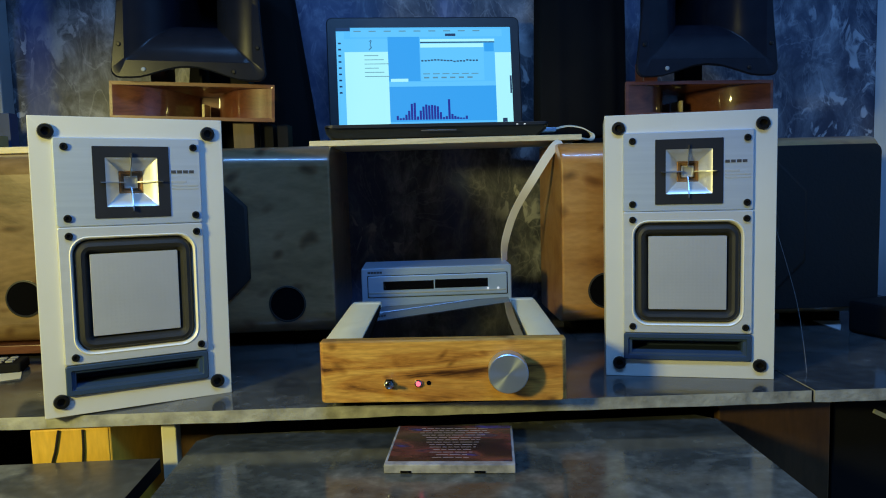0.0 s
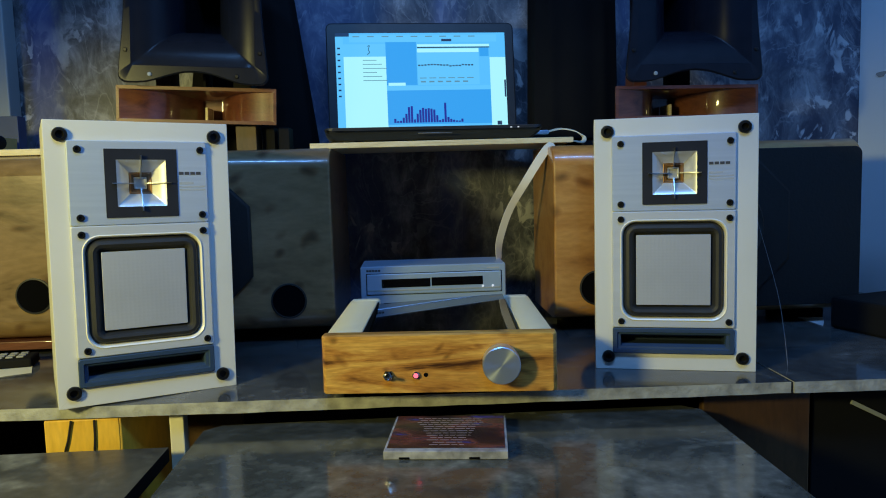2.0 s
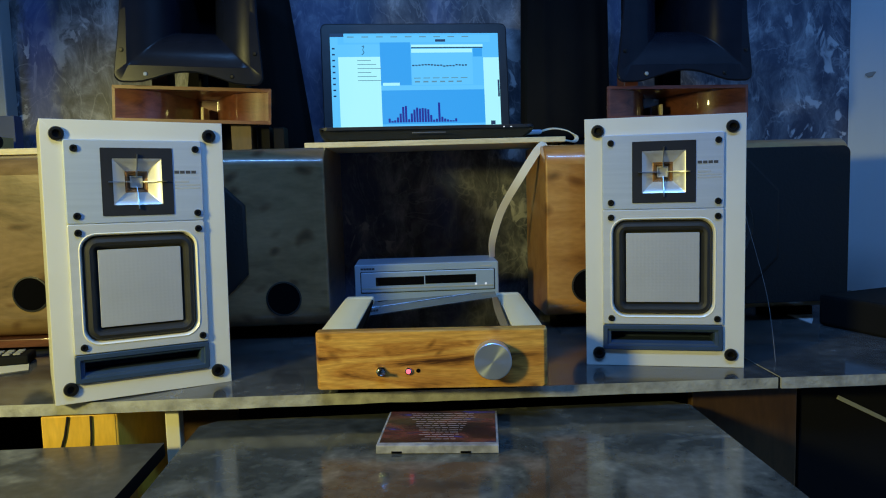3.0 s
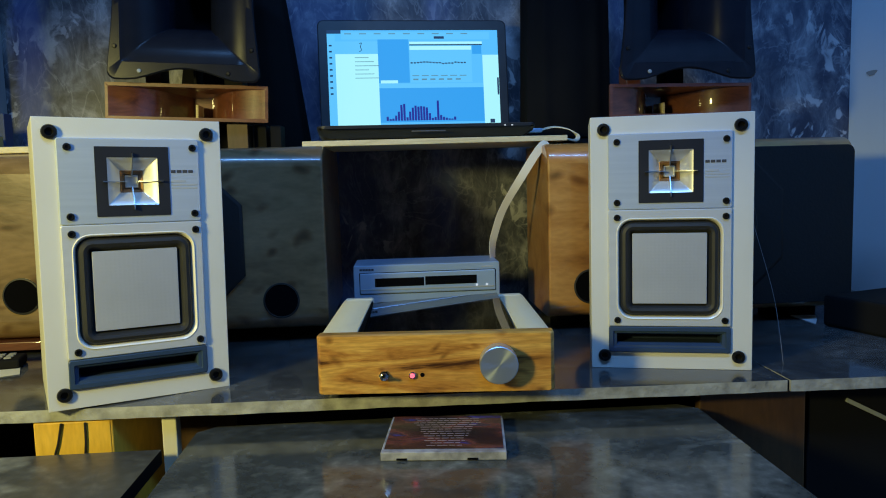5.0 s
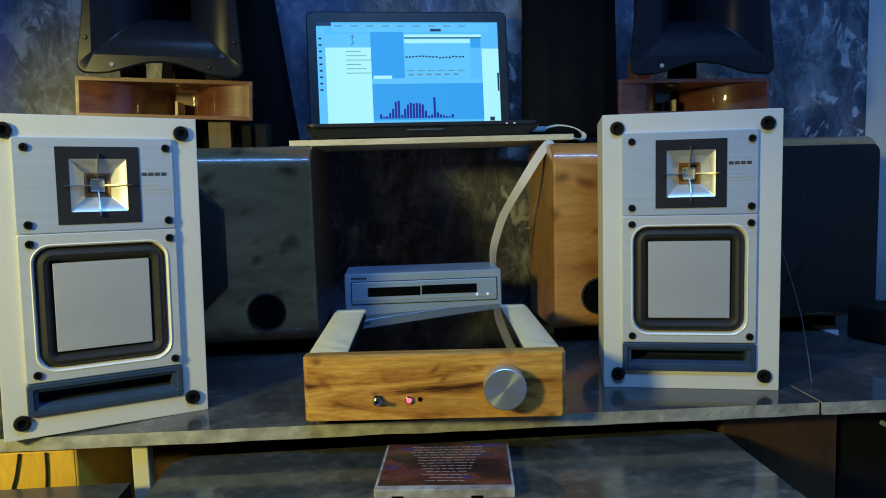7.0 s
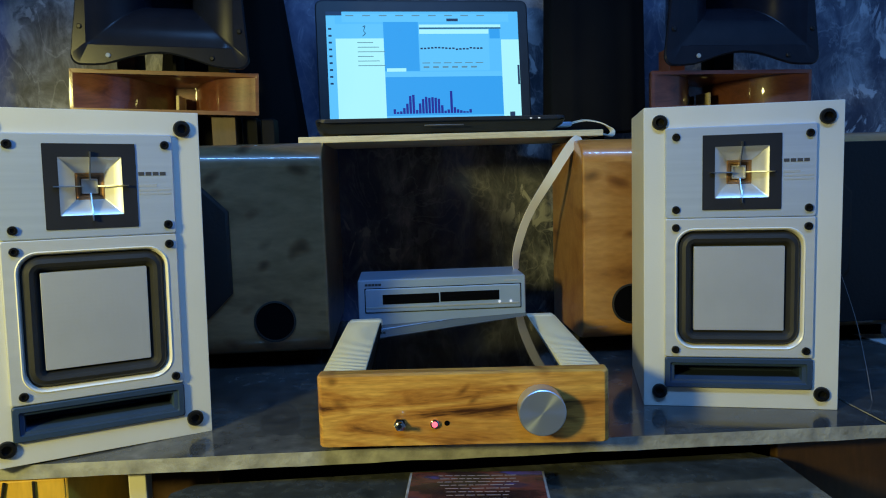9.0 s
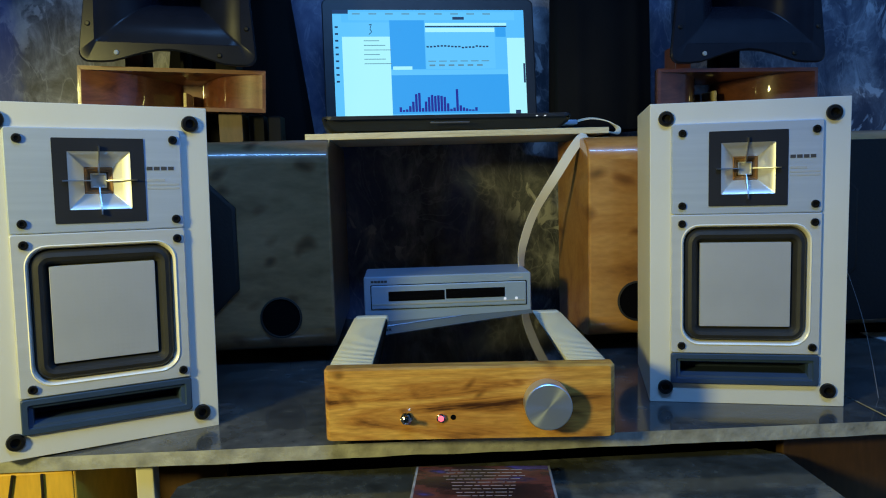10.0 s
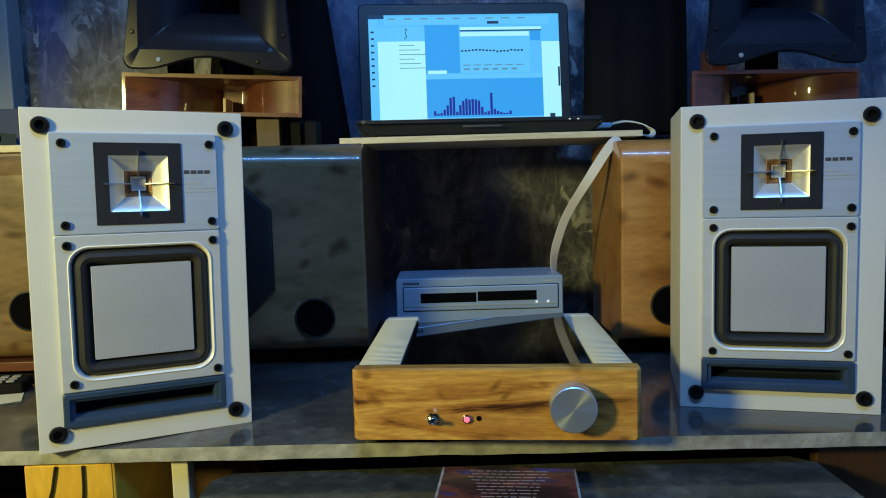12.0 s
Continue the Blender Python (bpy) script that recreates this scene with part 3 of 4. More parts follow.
    pt = part("port_panel", loft([ring(cu, cz, pw, ph, 0.003, -0.0002), ring(cu, cz, pw, ph, 0.003, -0.0040), ring(cu, cz, pw - 0.002, ph - 0.002, 0.003, -0.0050),
                                  ring(cu, cz, pw - 0.012, ph - 0.012, 0.002, -0.0050), ring(cu, cz, pw - 0.014, ph - 0.014, 0.002, -0.0026), ring(cu, cz, pw - 0.022, ph - 0.019, 0.001, -0.0020),
                                  ring(cu, cz, pw - 0.024, 0.0115, 0.001, 0.0060)]), BLUE, s, "dark blue slotted port panel")
    part("port_slot", loft([ring(cu, cz, pw - 0.0238, 0.0117, 0.001, 0.0052), ring(cu, cz, pw - 0.026, 0.0105, 0.001, 0.03)], False, True), PORT, pt)
    for u in (0.0183, W - 0.0183):
        for v in (0.0190, HT - 0.0178):
            part("foot_bolt", turned(u, v, [(0.0088, -0.0002), (0.0090, -0.0022), (0.0080, -0.0042), (0.0050, -0.0045), (0.0044, -0.0020), (0.0042, 0.0005)], 20), HEX, s, "black socket-head cabinet bolt")
    # the maker's mark and small print, as plain bars
    for k in range(4):
        part("maker_mark", box(0.1545 + 0.0072 * k, 0.1545 + 0.0072 * k + 0.0058, -0.0050, -0.0044, 0.2908, 0.2946), INK, s)
    part("small_print", box(0.1545, 0.1725, -0.0049, -0.0044, 0.2788, 0.2815), FAINT, s)
    part("small_print", box(0.1545, 0.1870, -0.0049, -0.0044, 0.2745, 0.2765), FAINT, s)
    part("small_print", box(0.1545, 0.1870, -0.0049, -0.0044, 0.2705, 0.2725), FAINT, s)
    return s


def membrane_material():
    """Silvery skin with a faint honeycomb relief."""
    mat = material("honeycomb_membrane", (0.47, 0.49, 0.54), 0.5, 0.3, second=(0.52, 0.54, 0.59), scale=12)
    n, l = mat.node_tree.nodes, mat.node_tree.links
    tc = n.new("ShaderNodeTexCoord")
    mp = n.new("ShaderNodeMapping")
    mp.inputs["Scale"].default_value = (1, 0.0, 1.15)
    v = n.new("ShaderNodeTexVoronoi")
    v.inputs["Scale"].default_value, v.inputs["Randomness"].default_value = 190, 0.12
    l.new(tc.outputs["Object"], mp.inputs["Vector"])
    l.new(mp.outputs[0], v.inputs["Vector"])
    bp = n.new("ShaderNodeBump")
    bp.inputs["Strength"].default_value, bp.inputs["Distance"].default_value = 0.20, 0.001
    l.new(v.outputs["Distance"], bp.inputs["Height"])
    l.new(bp.outputs[0], n["Principled BSDF"].inputs["Normal"])
    return mat


MEMBRANE = membrane_material()
white_loudspeaker(pose(-0.4015, 0.9538, BZ + 0.0030, 0, 0.93, 26.5) @ Matrix.Scale(1.018, 4), "ivory bookshelf speaker with square silver drivers, sharply toed in")
white_loudspeaker(pose(0.3146, 1.0620, BZ, 0, 0, -14.2), "ivory bookshelf speaker with square silver drivers, its foot in shadow")

# ---- big burl cabinets behind ----


def burl_cabinet(x0, x1, y0, y1, z0, z1, port_x, woofer_x, label, name_mat=BURL, soft_end=False):
    """A wide bass cabinet with rounded front edges, two round ports and an octagonal bass driver."""
    c = thing("bass_cabinet", pose(0, 0, 0), label, "speaker", "burl bass cabinets")
    r = 0.035
    # section across the depth: front with roundovers above and below
    sec = []
    for k in range(9):
        a = radians(90 * k / 8)
        sec.append((y0 + r - r * math.sin(a), z0 + r - r * math.cos(a)))
    for k in range(9):
        a = radians(90 * k / 8)
        sec.append((y0 + r - r * math.cos(a), z1 - r + r * math.sin(a)))
    sec += [(y1, z1), (y1, z0)]
    cols = []
    e = 0.004
    for x, ins in ((x0, e), (x0 + e * 0.3, e * 0.3), (x0 + e, 0), (x1 - e, 0), (x1 - e * 0.3, e * 0.3), (x1, e)):
        cy, cz = (y0 + y1) / 2, (z0 + z1) / 2
        cols.append([Vector((x, cy + (y - cy) * (1 - ins / (y1 - y0) * 2), cz + (z - cz) * (1 - ins / (z1 - z0) * 2))) for y, z in sec])
    shell = loft(cols, True, True)
    if soft_end:
        sel = [e for e in shell.edges if all(v.co.x > x1 - 0.0005 and v.co.z > z1 - 0.0105 for v in e.verts) and abs(e.verts[0].co.y - e.verts[1].co.y) > 0.004]
        bmesh.ops.bevel(shell, geom=sel, offset=0.018, segments=5, profile=0.5, affect="EDGES", clamp_overlap=True)
    part("shell", shell, name_mat, c, "varnished burl veneer")
    for px, pz in port_x:
        p = part("port_ring", turned(px, pz, [(0.031, y0 + 0.0005), (0.031, y0 - 0.0025), (0.0285, y0 - 0.003), (0.0277, y0 - 0.0005)], 36, False, False), RUBBER, c, "black round port")
        part("port_hole", turned(px, pz, [(0.0279, y0 - 0.001), (0.0279, y0 - 0.0006)], 36), SLOT, p)
    wx, wz, ww, wh, ch = woofer_x
    octo = [(ww / 2, -wh / 2 + ch), (ww / 2, wh / 2 - ch), (ww / 2 - ch, wh / 2), (-ww / 2 + ch, wh / 2), (-ww / 2, wh / 2 - ch), (-ww / 2, -wh / 2 + ch), (-ww / 2 + ch, -wh / 2), (ww / 2 - ch, -wh / 2)]
    d = part("driver_frame", loft([[Vector((wx + a * s, y, wz + b * s)) for a, b in octo] for s, y in ((1, y0 + 0.0005), (1, y0 - 0.006), (0.97, y0 - 0.008), (0.93, y0 - 0.008))], False, True),
             CONE, c, "black octagonal bass driver")
    part("cone", turned(wx, wz, [(0.088, y0 - 0.0082), (0.084, y0 - 0.013), (0.078, y0 - 0.0085), (0.03, y0 - 0.0083)], 40, False, True), RUBBER, d)
    return c


# left cabinet takes the burl copy darkened for shade
burl_cabinet(-0.725, -0.0834, 1.30, 1.66, 0.9117, 1.2283, ((-0.1627, 0.965), (-0.5927, 0.9888)), (-0.357, 1.0703, 0.2715, 0.2335, 0.0565), "wide burl bass cabinet, its veneer coloured darker for the white speaker's shade", SHADED_BURL)
right_cabinet = burl_cabinet(0.3043, 0.858, 1.30, 1.51, 0.9117, 1.2218, ((0.379, 0.9693), (0.796, 0.977)), (0.589, 1.0703, 0.2715, 0.2335, 0.0565), "wide burl-veneered bass cabinet, one end warmly lit", soft_end=True)
# thin black sheet covering the right two thirds of the veneer front
part("baffle", loft([ring(0.67125, 1.0665, 0.3705, 0.281, 0.014, 1.3012), ring(0.67125, 1.0665, 0.3705, 0.281, 0.014, 1.2972), ring(0.67125, 1.0665, 0.3685, 0.279, 0.013, 1.2965)], True, True), CONE, right_cabinet, "thin black baffle over the right two thirds of the front")
tagged(part("plank", box(-0.83, -0.437, 1.298, 1.60, 0.8965, 0.9112, 0.0015), REDWOOD), "reddish wooden plank under the bass cabinet", "plank")
for x, top in ((-0.80, 0.8963), (-0.50, 0.8963), (-0.166, 0.9115), (0.345, 0.9115), (0.78, 0.9115)):
    tagged(part("block", box(x, x + 0.06, 1.38, 1.49, BZ, top, 0.002), DARKBOX), "dark block carrying the bass cabinet on the bench", "block", "blocks under the cabinets")
tagged(part("plank", box(-0.893, -0.459, 1.327, 1.53, 1.2286, 1.2397, 0.0015), PINE), "thin wooden plank lying on the bass cabinet", "plank")
tagged(part("card_box", box(-0.872, -0.682, 1.37, 1.46, 1.24, 1.266, 0.001), OCHRE), "small ochre cardboard box on the plank", "box")
tagged(part("card_box", box(-0.872, -0.693, 1.49, 1.52, 1.24, 1.3115, 0.001), NAVY), "small navy blue cardboard box on the plank", "box")
tagged(part("tape_roll", turned(-0.661, 1.253, [(0.0125, 1.335), (0.013, 1.337), (0.013, 1.357), (0.0125, 1.359)], 20), DARKBOX), "small dark roll on the plank", "roll")

# ---- horns on the speakers ----


def wooden_horn(m, w, h, label):
    """A varnished flat horn: a box whose inner walls close in on a narrow throat with a centre vane."""
    t = thing("wooden_horn", m, label, "horn speaker", "wooden horns on the white speakers")
    rings = [ring(0, h / 2, w * 0.5, h * 0.8, 0.001, 0.16, 2), ring(0, h / 2, w * 0.94, h, 0.001, 0.03, 2), ring(0, h / 2, w, h, 0.0015, 0.004, 2), ring(0, h / 2, w, h, 0.001, 0, 2),
             ring(0, h / 2, w - 0.010, h - 0.012, 0.001, 0, 2)]
    for k in range(1, 19):
        a = (k / 18) ** 1.5
        ww = (w - 0.010) * (0.13 + 0.87 * (0.45 * math.exp(-11 * a) + 0.55 * (1 - a) ** 1.3))
        hh = (h - 0.012) - 0.010 * a
        rings.append(ring(0, h / 2 - 0.001 * a, ww, hh, 0.0008, 0.002 + 0.125 * a, 2))
    part("body", loft(rings, True, True), REDWOOD, t)
    part("vane", box(-0.0025, 0.0025, 0.075, 0.120, 0.008, h * 0.55, 0.0008), PINE, t, "pale wooden centre vane")
    return t


def black_horn(m, w, h, label):
    """A moulded horn flare with a waisted flange, bolted at the corners."""
    t = thing("black_horn", m, label, "horn speaker", "black horns above")

    # finely divided bottom and top edges for the arches
    def outline(s, y, arch=0.016, waist=0.012, n=14, cr=0.014):
        pts = []
        a, b = w / 2 * s, h / 2 * s
        corners = ((1, 1), (-1, 1), (-1, -1), (1, -1))
        for k, (sx, sz) in enumerate(corners):
            for i in range(7):
                ang = radians(90 * k + 90 * i / 6)
                pts.append((sx * (a - cr) + cr * math.cos(ang), sz * (b - cr) + cr * math.sin(ang)))
            nx_, nz_ = corners[(k + 1) % 4]
            x0_, z0_ = pts[-1]
            ang = radians(90 * (k + 1))
            x1_, z1_ = nx_ * (a - cr) + cr * math.cos(ang), nz_ * (b - cr) + cr * math.sin(ang)
            for i in range(1, n):
                pts.append((x0_ + (x1_ - x0_) * i / n, z0_ + (z1_ - z0_) * i / n))
        res = []
        for x, z in pts:
            ax, az = x / (a - cr), z / (b - cr)
            zz = z - math.copysign(arch * (math.cos(min(abs(ax) * 1.25, 1) * math.pi / 2) ** 1.5 if abs(z) > b - cr else 0), z)
            xx = x - math.copysign(waist * (math.cos(min(abs(az), 1) * math.pi / 2) ** 1.2 if abs(x) > a - cr else 0), x)
            res.append(Vector((xx, y, zz + h / 2)))
        return res

    def inner(sx, bottom, top, y, cr=0.004):
        base = outline(1.0, y, arch=0.0, waist=0.0, cr=cr)
        return [Vector((p.x * sx, y, h * (bottom + (top - bottom) * p.z / h))) for p in base]

    rings = [inner(0.30, 0.30, 0.72, 0.20), inner(0.86, 0.07, 0.93, 0.030), outline(0.99, 0.008, arch=0.020), outline(1.0, 0.004, arch=0.020), outline(1.0, 0.001, arch=0.020), outline(0.985, -0.001, arch=0.020),
             inner(0.825, 0.090, 0.925, -0.001), inner(0.81, 0.093, 0.920, 0.0)]
    for k in range(1, 13):
        q = radians(90 * k / 12)
        rings.append(inner(0.24 + 0.565 * (1 - math.sin(q)), 0.093 + 0.215 * math.sin(q), 0.918 - 0.16 * math.sin(q), 0.001 + 0.085 * (1 - math.cos(q))))
    rings.append(inner(0.20, 0.34, 0.70, 0.20))
    part("flare", loft(rings, True, True), HORN, t)
    for x, z in ((-w / 2 + 0.014, 0.055), (w / 2 - 0.014, 0.055), (-w * 0.29, 0.0145), (w * 0.29, 0.0145)):
        part("bolt", turned(x, z, [(0.0036, 0.001), (0.0036, -0.0025), (0.0026, -0.0035)], 12, False, True), HEX if z > 0.03 or x > 0 else GREYPAINT, t, "small bolt head")
    return t


wooden_horn(pose(-0.3215, 1.37, 1.2795, 0, 2.5, 2.0), 0.278, 0.0640, "flat red-varnished wooden horn propped behind the white speaker")
wooden_horn(pose(0.5695, 1.37, 1.2673, 0, 0, 4.0), 0.2740, 0.0603, "flat red-varnished wooden horn propped behind the white speaker")
black_horn(pose(-0.3153, 1.34, 1.3447, 0, 2.5, 2.0), 0.2547, 0.327, "large black plastic horn with a waisted flange above the wooden horn")
black_horn(pose(0.569, 1.335, 1.3302, 0, 0, 3.0), 0.2544, 0.330, "large black plastic horn with a waisted flange above the wooden horn")
for x, y, z, w, mat, lab in ((-0.385, 1.40, 1.3468, 0.028, REDWOOD, "small reddish packing block between the horns"), (-0.312, 1.40, 1.3437, 0.005, DARKBOX, "thin dark packing strip between the horns"),
                             (-0.245, 1.40, 1.3408, 0.032, DARKBOX, "small black packing block between the horns"),
                             (0.490, 1.40, 1.3278, 0.026, REDWOOD, "small reddish packing block between the horns"), (0.568, 1.40, 1.3278, 0.034, DARKBOX, "small black packing block between the horns")):
    tagged(part("packing_block", box(x - w / 2, x + w / 2, y, y + 0.05, z, z + 0.042, 0.001), mat), lab, "block", "packing blocks between the horns")
# the small DARKBOX blocks have the white speaker's shade put into their colour
for x, y, w, d, z, h, mat, lab in ((-0.260, 1.395, 0.037, 0.05, 1.2285, 0.047, BROWN, "small brown wooden block on the bass cabinet"), (-0.217, 1.42, 0.023, 0.04, 1.2285, 0.045, DARKBOX, "small block on the bass cabinet, coloured black for shade"),
                                   (-0.185, 1.41, 0.019, 0.05, 1.2285, 0.043, DARKBOX, "small block on the bass cabinet, coloured black for shade"), (-0.43, 1.395, 0.06, 0.05, 1.2285, 0.053, BROWN, "brown wooden block on the bass cabinet"),
                                   (0.48, 1.40, 0.06, 0.05, 1.222, 0.0453, BROWN, "brown wooden block on the bass cabinet"), (0.60, 1.40, 0.06, 0.05, 1.222, 0.0453, BROWN, "brown wooden block on the bass cabinet")):
    tagged(part("prop_block", box(x, x + w, y, y + d, z, z + h, 0.001), mat), lab, "block", "blocks on the bass cabinet")

# ---- black columns ----


def column(x, y, w0, w1, z0, z1, depth, label, foot=None):
    t = thing("cloth_column", pose(x, y, 0), label, "covered stand", "black columns behind")
    rings = []
    for k in range(17):
        a = k / 16
        ww = w0 + (w1 - w0) * a
        rings.append([Vector(((ww / 2 + 0.003 * math.sin(9 * q) * (1 - a)) * math.copysign(abs(math.cos(q)) ** 0.8, math.cos(q)), (depth * ww + 0.003 * math.sin(11 * q)) * math.copysign(abs(math.sin(q)) ** 0.9, math.sin(q)),
                              z0 + (z1 - z0) * a)) for q in [2 * math.pi * i / 64 for i in range(64)]])
    part("cover", loft(rings, True, True), TOWER, t, "black cloth cover")
    if foot is not None:
        part("pole", box(-0.015, 0.015, -0.015, 0.015, foot, z0 + 0.002, 0.002), DARKBOX, t)
    return t


column(-0.270, 1.60, 0.2776, 0.146, 1.2285, 1.7355, 0.20, "tapering stand draped in black cloth behind the horn")
column(0.408, 1.60, 0.190, 0.170, 1.245, 2.0, 0.30, "tall stand draped in black cloth behind the laptop", BZ)

# ---- laptop on its board ----
tagged(part("shelf_board", box(-0.1373, 0.339, 1.36, 1.64, 1.2285, 1.2384, 0.001), PINE, m=pose(0, 0, 0, 0, 0, -0.6)), "thin pale pine board bridging the two bass cabinets", "shelf")


def laptop(m):
    t = thing("laptop", m, "open dark laptop showing a blue program on a pine board", "laptop")
    base = bmesh.new()
    loft([[Vector((sx * 0.1925 * s + 0, y, z)) for sx, y in ((-1, 0), (-1, 0.212), (1, 0.212), (1, 0))] for s, z in ((0.94, 0.002), (0.985, 0.008), (1.0, 0.016), (1.0, 0.0215), (0.995, 0.023))], True, True, bm=base)
    for v in base.verts:
        if v.co.y < 0.01:
            v.co.y += {0.002: 0.02, 0.008: 0.006}.get(round(v.co.z, 3), 0.0)
    bmesh.ops.bevel(base, geom=[e for e in base.edges if abs((e.verts[0].co - e.verts[1].co).normalized().z) > 0.3], offset=0.012, segments=4, profile=0.5, affect="EDGES")
    b = part("base", base, LAPTOP, t, "dark wedge-shaped base")
    part("deck", loft([ring(0, 0, 0.381, 0.208, 0.010, 0), ring(0, 0, 0.379, 0.206, 0.010, 0.0008)], True, True), GREYPLASTIC, b, "grey metallic keyboard deck", m=pose(0, 0.106, 0.0228, 90, 0, 0))
    for x in (-0.15, 0.15):
        for y in (0.03, 0.19):
            part("foot", box(x - 0.01, x + 0.01, y - 0.006, y + 0.006, -0.0019, 0.004, 0.001), RUBBER, b)
    part("latch_notch", box(-0.03, 0.03, -0.0012, 0.002, 0.0105, 0.0125, 0.0004), GREYPLASTIC, b)
    for x in (0.134, 0.147):
        part("status_light", box(x, x + 0.003, -0.0012, 0.0008, 0.0185, 0.0200), WHITELED, b)
    lid = part("lid", loft([ring(0, 0.113, 0.379, 0.228, 0.012, 0.006), ring(0, 0.113, 0.381, 0.230, 0.012, 0.004), ring(0, 0.113, 0.381, 0.230, 0.012, 0.001), ring(0, 0.113, 0.377, 0.226, 0.011, 0.0)],
                           True, True), LAPTOP, t, "dark lid with a wide bezel", m=pose(0, 0.2015, 0.020, -6.0, 0, 0))
    sw, sh = 0.3445, 0.194
    sx, sz = -sw / 2, 0.0135
    scr = part("screen", box(sx, sx + sw, -0.0008, 0.0004, sz, sz + sh), glow("screen_cyan", (0.09, 0.50, 0.96), 1.0), lid, "glowing blue and white screen")
    mats = {"white": glow("screen_white", (0.40, 0.90, 0.98), 1.0), "blue": glow("screen_blue", (0.03, 0.37, 0.92), 0.92), "pale": glow("screen_pale", (0.11, 0.54, 0.96), 1.0),
            "dark": glow("screen_dark", (0.02, 0.06, 0.18), 0.5), "bar": glow("screen_bar", (0.012, 0.02, 0.46), 0.6), "grey": glow("screen_grey", (0.16, 0.42, 0.62), 0.6)}

    def area(name, u0, u1, v0, v1, mat, d=0):
        part(name, box(sx + sw * u0, sx + sw * u1, -0.0010 - 0.0003 * d, -0.0006, sz + sh * (1 - v1), sz + sh * (1 - v0)), mats[mat], scr)

    area("page_column", 0.0, 0.29, 0.245, 1.0, "white")
    area("side_bar", 0.0, 0.045, 0.045, 1.0, "pale", 1)
    area("page_column", 0.905, 1.0, 0.26, 1.0, "white")
    area("page_header", 0.045, 0.29, 0.115, 0.245, "pale")
    area("tab_bar", 0.08, 0.95, 0.02, 0.095, "pale")
    area("tab_bar", 0.0, 0.08, 0.0, 0.035, "dark", 1)
    area("program_window", 0.29, 0.47, 0.095, 0.545, "blue")
    area("program_window", 0.29, 0.905, 0.60, 0.955, "blue")
    area("program_strip", 0.29, 0.905, 0.555, 0.60, "pale", 1)
    area("program_strip", 0.30, 0.40, 0.52, 0.55, "white", 2)
    area("equaliser_panel", 0.475, 0.84, 0.21, 0.545, "pale", 1)
    area("equaliser_panel", 0.475, 0.84, 0.165, 0.205, "white", 1)
    area("program_strip", 0.475, 0.905, 0.12, 0.145, "white", 1)
    area("program_strip", 0.475, 0.905, 0.148, 0.158, "dark", 2)
    area("program_strip", 0.845, 0.90, 0.16, 0.25, "blue", 1)
    area("program_strip", 0.62, 0.68, 0.065, 0.09, "dark", 2)
    area("scroll_bar", 0.988, 0.998, 0.5, 0.68, "dark", 2)
    area("corner_button", 0.938, 0.965, 0.935, 0.975, "dark", 2)
    for k in range(18):
        u = 0.478 + 0.0185 * k
        v = 0.330 + 0.004 * math.sin(k * 0.8 + 1.2) + (0.012 if 9 < k < 14 else 0)
        area("slider_dot", u, u + 0.012, v, v + 0.014, "dark", 3)
    for k in range(6):
        area("text_line", 0.155, 0.235 + 0.03 * ((k * 7) % 3), 0.28 + 0.042 * k, 0.286 + 0.042 * k, "grey", 2)
        area("screen_button", 0.49 + 0.05 * k, 0.52 + 0.05 * k, 0.505, 0.52, "grey", 3)
        area("screen_button", 0.485 + 0.056 * k, 0.525 + 0.056 * k, 0.47, 0.478, "grey", 3)
    for k in range(9):
        area("side_icon", 0.010, 0.026, 0.15 + 0.062 * k, 0.166 + 0.062 * k, "dark", 3)
        area("toolbar_icon", 0.10 + 0.085 * k, 0.14 + 0.085 * k, 0.032, 0.042, "grey", 2)
    for k, hgt in enumerate((0.04, 0.015, 0.02, 0.05, 0.09, 0.16, 0.17, 0.03, 0.09, 0.13, 0.15, 0.14, 0.145, 0.14, 0.13, 0.07, 0.02, 0.03, 0.20, 0.05, 0.03, 0.02, 0.012, 0.01, 0.03)):
        u = 0.325 + 0.0165 * k
        area("spectrum_bar", u, u + 0.0125, 0.935 - hgt, 0.938, "bar", 2)
    # small swooping mark in the page header
    part("page_mark", tube(((sx + sw * 0.185, -0.0014, sz + sh * 0.86), (sx + sw * 0.197, -0.0014, sz + sh * 0.868), (sx + sw * 0.19, -0.0014, sz + sh * 0.825), (sx + sw * 0.197, -0.0014, sz + sh * 0.80),
                            (sx + sw * 0.183, -0.0014, sz + sh * 0.775)), 0.0006, 6), mats["dark"], scr)
    return t


laptop(pose(0.1033, 1.375, 1.2405, 0, 0, 3.8) @ Matrix.Scale(1.038, 4))
# plug and cable loop at the laptop's side
usb = thing("usb_adapter", pose(0.2924, 1.47, 1.2396) @ Matrix.Scale(1.038, 4), "silver plug with a looped grey cable at the laptop's side", "cable")
part("plug", box(0.0, 0.035, -0.012, 0.012, 0.010, 0.018, 0.002), SILVER, usb)
part("lead", ribbon([(0.033, 0, 0.015), (0.06, 0.0, 0.020), (0.085, -0.01, 0.014), (0.095, -0.03, 0.0), (0.085, -0.055, -0.008), (0.06, -0.09, -0.0065)], 0.006, [Vector((0, 1, 0.2))] * 6, 0.0008), RIBBON, usb)

# ---- disc drive box ----


